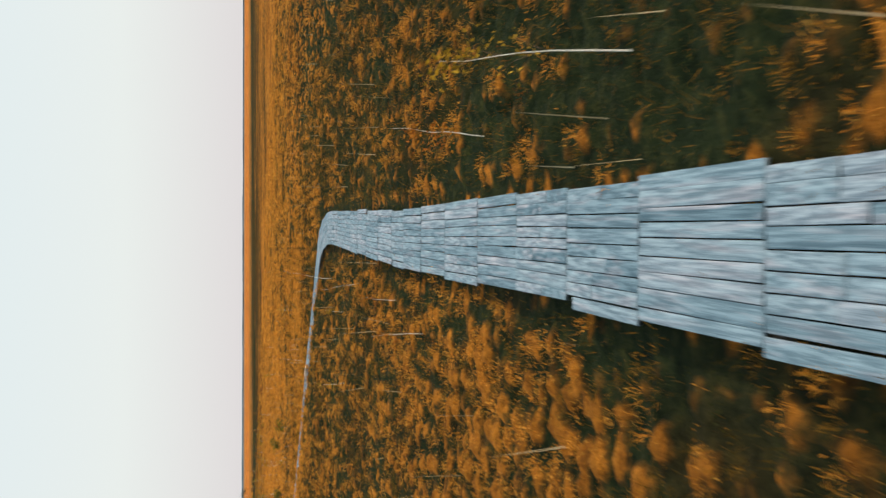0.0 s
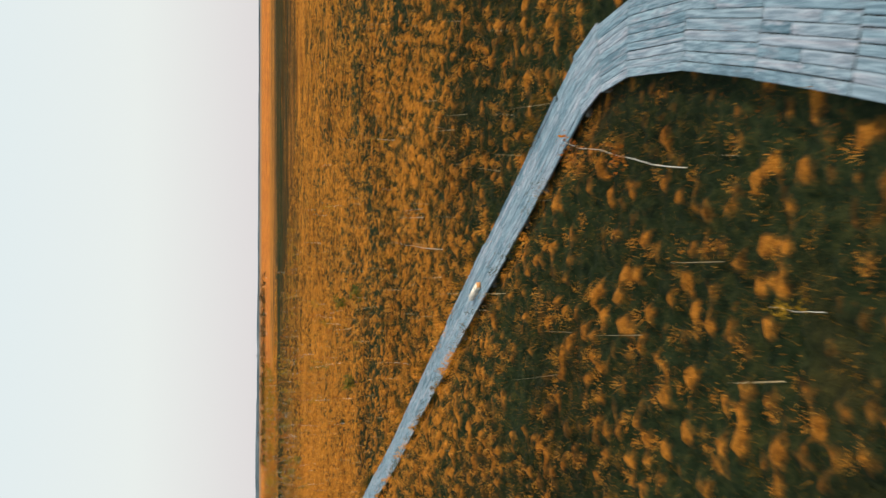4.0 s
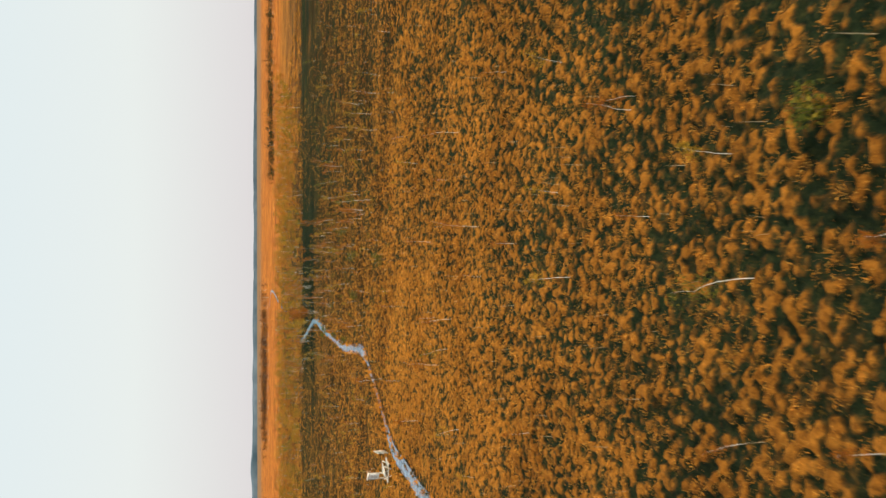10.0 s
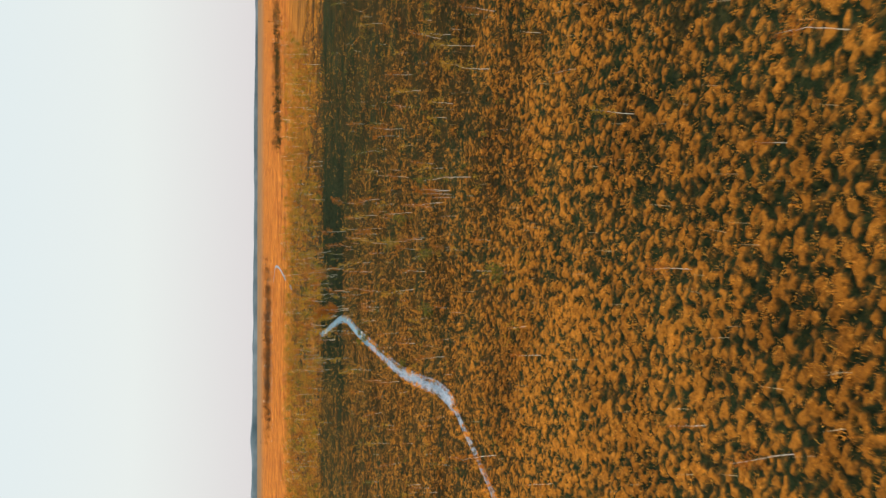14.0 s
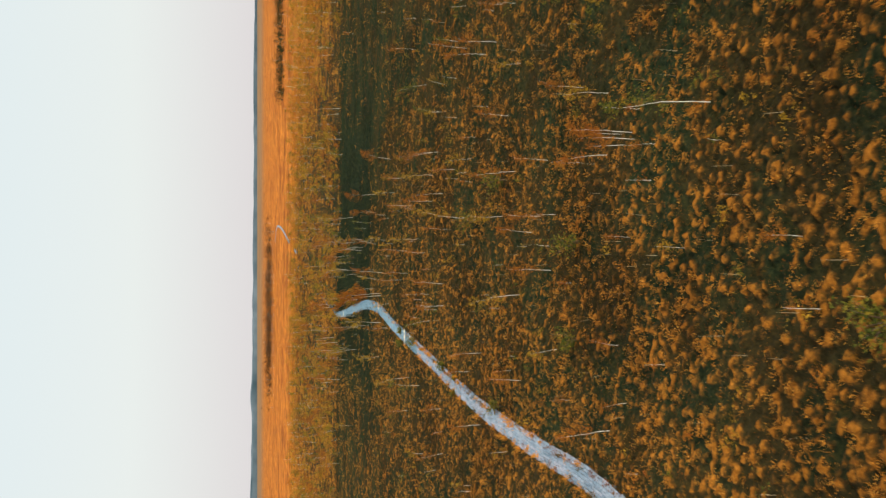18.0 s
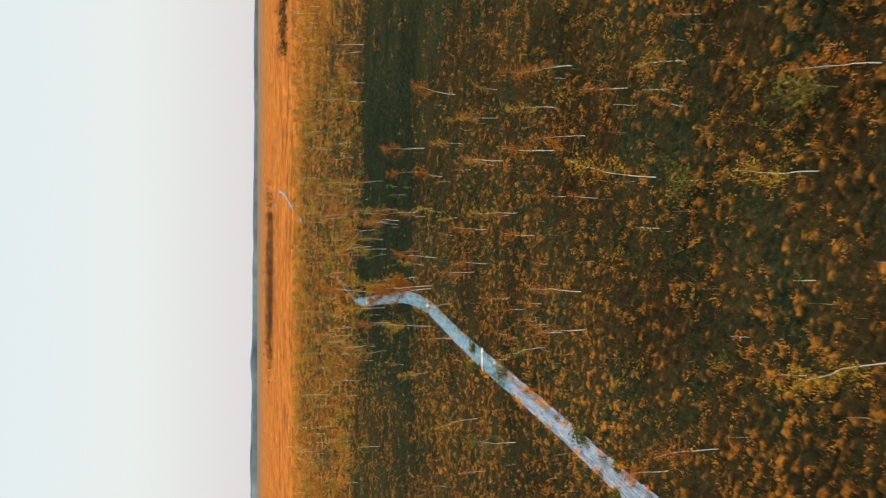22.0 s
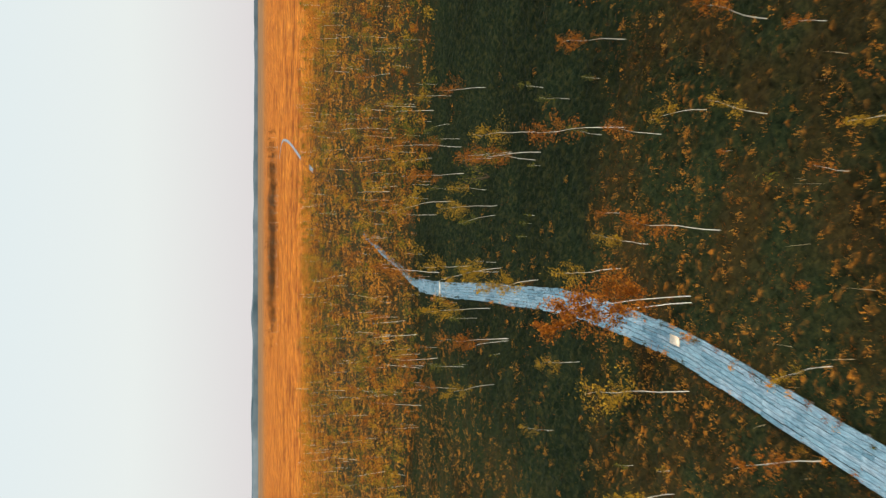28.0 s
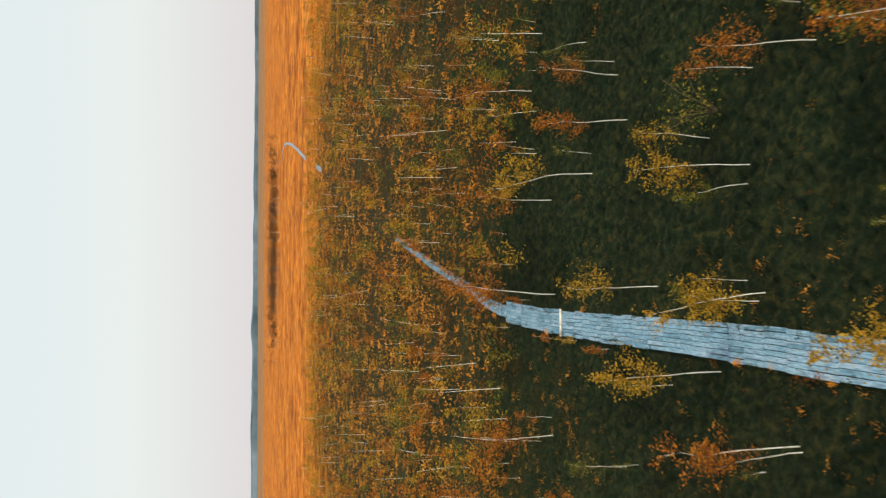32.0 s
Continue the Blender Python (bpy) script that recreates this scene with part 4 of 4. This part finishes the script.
BIRCHES_LAST = [(-154.0, 281.8, 3.6, 0), (-179.8, 269.3, 3.1, 0), (-174.4, 272.7, 2.7, 0), (-155.1, 284.5, 2.4, 0), (-183.6, 268.1, 2.8, 0),
                (-150.2, 289.8, 4.1, 0), (-148.5, 292.0, 3.0, 1), (-182.3, 273.6, 2.9, 0), (-159.7, 287.7, 2.9, 0), (-193.4, 268.8, 3.0, 0),
                (-168.3, 283.3, 2.6, 1), (-170.0, 282.8, 2.5, 0), (-163.3, 287.6, 2.6, 0), (-189.4, 273.2, 4.2, 0), (-168.6, 286.2, 2.8, 0),
                (-158.3, 294.2, 2.4, 1), (-180.1, 290.8, 2.6, 0)]


def plant_birches():
    seed = 100
    spots = []
    for group in (BIRCHES_START, BIRCHES_FIELD, BIRCHES_BROWN, BIRCHES_EDGE, BIRCHES_HOLLOW, BIRCHES_WAY, BIRCHES_BEND, BIRCHES_END, BIRCHES_LAST):
        for x, y, h, hue in group:
            z = float(ground_z(np.array([x]), np.array([y]))[0])
            rng = random.Random(seed)
            leafy = 0.45 if group is BIRCHES_START else 1.0
            birch(x, y, z, h, hue, seed, (rng.uniform(-0.14, 0.14), rng.uniform(-0.14, 0.14)), leafy * (0.66 + 0.04 * min(h, 4)) * rng.uniform(1.2, 1.9), 0.40 if h > 1.5 else 0.25)
            spots.append((x, y))
            seed += 1
    # the twin birch that leans over the planks
    for k, (dx, dy, lx, ly) in enumerate(((0, 0, -0.02, 0.05), (-0.25, -0.1, -0.15, -0.04))):
        birch(-116.4 + dx, 216.5 + dy, -0.05, 5.6, 0, 900 + k, (lx, ly), 2.9, 0.26, 0.11,
              "big twin-stemmed white birch with orange leaves leaning over the boardwalk")
    for k, (x, y, h, hue, lx, full) in enumerate(((-128.9, 230.8, 3.7, 1, -0.14, 2.8), (-134.0, 237.4, 4.2, 1, -0.20, 2.4))):
        birch(x, y, -0.1, h, hue, 930 + k, (lx, 0.5 * lx), full, 0.22, 0.085, "leafy golden birch reaching over the edge of the boardwalk")
    # bushy young birches crowding the end of the planks
    rng = random.Random(8)
    for k in range(14):
        p, d = line_frame(nearest_s(-140, 241.7) + 6 + 4.2 * k, LINE)
        o = rng.choice((-1, 1)) * rng.uniform(0.75, 1.3)
        birch(p[0] + d[1] * o, p[1] - d[0] * o, -0.12, rng.uniform(1.1, 1.9), rng.choice((0, 0, 1)), 950 + k, (0.08 * d[1], 0.05), 2.2, 0.12)
    return np.array(spots)


SPOTS = plant_birches()


# more birches of the same kinds, filling the wood
def fill_birches():
    rng = np.random.RandomState(77)
    kinds = []
    for hue in range(3):
        for h in (1.5, 2.4, 3.4):
            kinds.append((hue, h, birch(0, 0, -50, h, hue, 700 + hue * 10 + int(h * 2), (0.05, -0.04), 1.1)))
    used = set()
    placed, tries = [], 0
    while len(placed) < 170 and tries < 6000:
        tries += 1
        a = rng.uniform(150, 345) if rng.rand() < 0.9 else rng.uniform(85, 150)
        b = np.interp(a, VALLEY_A, VALLEY_B) + rng.normal(0, 17)
        if 232 < a < 312 and abs(b - 8) < 34:
            continue
        x, y = to_xy(a, b)
        if way_distance(np.array([x]), np.array([y]))[0] < 1.6 or np.hypot(SPOTS[:, 0] - x, SPOTS[:, 1] - y).min() < 1.6:
            continue
        if placed and np.hypot(*(np.array(placed) - (x, y)).T).min() < 1.5:
            continue
        hue = rng.choice(3, p=(0.62, 0.27, 0.11)) if a < 250 else rng.choice(3, p=(0.42, 0.36, 0.22))
        size = rng.choice(3, p=(0.6, 0.3, 0.1)) if a < 200 else rng.choice(3, p=(0.3, 0.4, 0.3))
        k = hue * 3 + size
        z = float(ground_z(np.array([x]), np.array([y]))[0])
        m = pose(x, y, z, rng.uniform(-5, 5), rng.uniform(-5, 5), rng.uniform(0, 360)) @ Matrix.Scale(rng.uniform(0.8, 1.2), 4)
        if k in used:
            copy_thing(kinds[k][2], m)
        else:
            kinds[k][2].matrix_basis = m
            used.add(k)
        placed.append((x, y))
    for k, (hue, h, ob) in enumerate(kinds):
        if k not in used:
            x, y = to_xy(310 + 3 * k, 30)
            ob.matrix_basis = pose(x, y, -0.05)


fill_birches()


# ---- the wood farther on: many small birches, nobody could count them ----
def far_wood(name, label, seed, count, place, heights, leaf_count, leaf_size, bare, hues, foliage=LEAVES):
    rng = np.random.RandomState(seed)
    trunks, crowns = [], {0: [], 1: [], 2: []}
    x, y = place(rng, count)
    z = ground_z(x, y)
    for i in range(len(x)):
        h = rng.uniform(*heights)
        lean = rng.normal(0, 0.07, 2)
        p0 = np.array((x[i], y[i], z[i] - 0.1))
        p1 = p0 + np.array((lean[0] * h * 0.5, lean[1] * h * 0.5, h * 0.55))
        p2 = p0 + np.array((lean[0] * h, lean[1] * h, h))
        r = 0.0045 * h + 0.004
        if rng.rand() < bare:
            trunks.append(tube([p0, p1, p2], [r, r * 0.7, r * 0.2], 3))
        c = np.array((0, 0, 0.60 * h)) + p0 + np.array((lean[0], lean[1], 0)) * h * 0.7
        n = int(leaf_count * rng.uniform(0.6, 1.3))
        heart = rng.normal(0, 1, (5, 3)) * np.array((0.17, 0.17, 0.17)) * h
        q = heart[rng.randint(5, size=n)] + rng.normal(0, 0.085 * h, (n, 3))
        crowns[rng.choice(3, p=hues)].append(c + q)
    root = tagged(thing(name, 0, 0, 0), label, "birch wood", kind="stuff")
    child("trunks", mesh_of("trunks", *joined(trunks), M_BARK, True), root, kind="stuff")
    for hue, sets in crowns.items():
        if sets:
            child("leaves", mesh_of("leaves", *leaf_triangles(rng, np.concatenate(sets), leaf_size), foliage[hue]), root, kind="stuff")


def clear(x, y, gap):
    return way_distance(x, y) > gap


def wood_near(rng, count):
    a = rng.uniform(296, 520, count)
    b = np.interp(a, VALLEY_A, VALLEY_B) + rng.uniform(-1, 1, count) * (30 + 0.42 * (a - 246))
    ok = a < 515 + 0.3 * b
    x, y = to_xy(a[ok], b[ok])
    ok = clear(x, y, 1.6) & (fbm(x, y, 13, 2) + 0.25 * ramp(a[ok], 330, 400) > 0.44)
    return x[ok], y[ok]


def belt_far(rng, count):
    a, b = rng.uniform(820, 885, count), -105 + 62 * rng.uniform(-1, 1, count) * rng.uniform(0.5, 1.2, count)
    return to_xy(a + 0.12 * (b + 105), b)


def belt_right(rng, count):
    a, b = rng.uniform(598, 655, count), rng.uniform(48, 175, count)
    return to_xy(a + 0.25 * (b - 100), b)


def scrub_back(rng, count):
    # low young growth between the field and the wood
    a = rng.uniform(146, 246, count)
    b = np.interp(a, VALLEY_A, VALLEY_B) + rng.uniform(-1, 1, count) * (28 + 0.25 * (a - 120))
    x, y = to_xy(a, b)
    ok = clear(x, y, 1.2)
    return x[ok], y[ok]


far_wood("birch_wood", "dense autumn birch wood with orange and gold crowns", 31, 3000, wood_near, (1.6, 4.6), 160, 0.22, 0.18, (0.40, 0.27, 0.33))
far_wood("young_birches", "scattered young birches and bushes on brown bog", 32, 620, scrub_back, (0.6, 1.6), 60, 0.11, 0.22, (0.5, 0.24, 0.26))
far_wood("far_trees", "dark belt of bare brown trees beyond the open bog", 33, 420, belt_far, (5, 8.5), 60, 0.75, 0.25, (1.0, 0.0, 0.0), (M_BROWN_TWIGS,) * 3)
far_wood("right_trees", "dark green and brown belt of trees beside the open bog", 34, 420, belt_right, (3, 6), 60, 0.6, 0.2, (0.3, 0.0, 0.7), (M_BROWN_TWIGS, LEAVES[1], M_DARK_LEAVES))


# ---- green bushes ----
def willow(x, y, seed, h, label="loose green willow bush among the tussocks"):
    rng = np.random.RandomState(seed)
    z = float(ground_z(np.array([x]), np.array([y]))[0])
    root = tagged(thing("willow_bush", x, y, z), label, "bush", "willow bushes")
    stems, leaves = [], []
    for k in range(9):
        an, out = rng.uniform(0, 2 * math.pi), rng.uniform(0.15, 0.6) * h
        tip = np.array((math.cos(an) * out, math.sin(an) * out, h * rng.uniform(0.6, 1.0)))
        midp = tip * 0.5 + np.array((0, 0, 0.12 * h))
        stems.append(tube([(0, 0, -0.1), midp, tip], [0.016, 0.011, 0.004], 4))
        m = 42
        leaves.append(tip * rng.uniform(0.35, 1.08, m)[:, None] + rng.normal(0, 0.13 * h, (m, 3)))
    child("stems", mesh_of("stems", *joined(stems), M_TWIG), root)
    child("foliage", mesh_of("foliage", *leaf_cards(rng, np.concatenate(leaves), 0.13), LEAVES[2]), root, "small green leaves")


for k, (x, y, h) in enumerate(((-74.3, 175.9, 1.5), (-69.3, 162.3, 1.4), (-73.3, 159.7, 1.0), (-80.4, 180.3, 1.6), (-103.9, 193.6, 1.1), (-96.3, 182.1, 0.8),
                               (-57.8, 143.0, 1.3), (-14.5, 76.2, 1.0), (-18.2, 86.7, 0.9), (-20.3, 77.0, 0.8), (-131.3, 243.9, 2.4), (-86.5, 168.0, 0.9), (-95.0, 177.6, 0.5), (-94.0, 178.4, 0.45), (-109.4, 199.6, 0.75), (-108.6, 200.6, 0.6))):
    willow(x, y, 300 + k, h)


# ---- things on and beside the planks ----
def board_thing(name, label, category, x, y, turn, size, mat, end=None, lift=0.002):
    root = tagged(thing(name, x, y, size[2] + lift + slope(y), turn), label, category)
    v, f = box_arrays(size, 0.008)
    child("board", mesh_of("board", v, f, mat), root)
    if end:
        v, f = box_arrays((0.012, size[1] * 0.94, size[2] * 0.9), 0.004)
        ob = child("cut_end", mesh_of("cut_end", v + np.array((size[0] / 2 + 0.004, 0, -size[2] * 0.05)), f, end), root, "orange-brown cut end")
    return root


def heading(x0, y0, x1, y1):
    return math.degrees(math.atan2(y1 - y0, x1 - x0))


board_thing("timber_block", "short pale sawn timber block with an orange cut end", "timber", -6.38, 48.55, heading(-6.7, 49.0, -6.05, 48.15), (1.0, 0.16, 0.12), M_FRESH, M_ENDGRAIN, 0.012)
board_thing("cross_plank", "long pale new plank laid across the boardwalk", "plank", -107.5, 198.35, heading(-107.0, 198.8, -107.95, 197.9), (1.55, 0.28, 0.09), M_FRESH, None, 0.02)
board_thing("cross_plank", "narrow pale plank laid across the boardwalk", "plank", -148.45, 250.5, heading(-148.0, 251.0, -149.0, 250.0), (1.45, 0.20, 0.07), M_FRESH, None, 0.02)
board_thing("repair_board", "small pale repair board nailed on grey planks", "board", -105.4, 195.85, heading(-105.6, 196.2, -105.2, 195.5), (0.7, 0.22, 0.03), M_FRESH, None, 0.02)
board_thing("repair_board", "square pale repair board nailed on grey planks", "board", -118.3, 216.0, heading(-118.4, 216.4, -117.9, 215.7), (0.8, 0.36, 0.03), M_FRESH, None, 0.02)


def bar(root, name, size, m, mat=None, label=""):
    v, f = box_arrays(size, 0.008)
    ob = child(name, mesh_of(name, v, f, mat or M_FRESH), root, label)
    ob.matrix_basis = m
    return ob


def notice_board(x, y, turn):
    root = tagged(thing("notice_board", x, y, -0.05, turn), "white notice panel on two wooden posts beside the boardwalk", "sign")
    for s in (-0.55, 0.55):
        bar(root, "post", (1.75, 0.09, 0.09), pose(s, 0.03, 0.83, 0, -90, 0), M_FRESH)
    panel = bar(root, "panel", (1.15, 0.95, 0.03), pose(0, -0.04, 1.15, 90, 0, 0), M_PANEL, "white panel")
    for k in range(6):
        bar(root, "print_line", (0.85 - 0.09 * (k % 3), 0.05, 0.004), pose(-0.05, -0.046, 1.42 - 0.11 * k, 90, 0, 0), M_PRINT, "grey line of unreadable print")
    bar(root, "roof_board", (1.4, 0.32, 0.03), pose(0, 0.0, 1.74, 12, 0, 0), M_FRESH)


def picnic_table(x, y, turn):
    root = tagged(thing("picnic_table", x, y, -0.05, turn), "rough wooden picnic table with two benches", "table")
    for k in range(4):
        bar(root, "table_board", (1.7, 0.17, 0.04), pose(0, -0.29 + 0.19 * k, 0.76))
    for sy in (-0.75, 0.75):
        for k in (-0.09, 0.09):
            bar(root, "bench_board", (1.7, 0.16, 0.04), pose(0, sy + k, 0.46))
    for sx in (-0.65, 0.65):
        bar(root, "cross_bar", (1.8, 0.09, 0.09), pose(sx, 0, 0.42, 0, 0, 90))
        for sy in (-1, 1):
            bar(root, "leg", (0.95, 0.09, 0.07), pose(sx, sy * 0.42, 0.36, 0, -90, 0) @ pose(0, 0, 0, 0, 0, sy * 22))


def hand_rail(x, y, turn):
    root = tagged(thing("wooden_fence", x, y, -0.05, turn), "low pale wooden rail fence by the rest place", "fence")
    for k in range(3):
        bar(root, "post", (1.2, 0.09, 0.09), pose(-1.3 + 1.3 * k, 0, 0.5, 0, -90, 0))
    for zz in (0.55, 0.98):
        bar(root, "rail", (2.8, 0.07, 0.09), pose(0, -0.06, zz))


notice_board(-75.0, 132.0, -20)
picnic_table(-71.9, 129.7, -67)
hand_rail(-72.7, 132.8, -50)
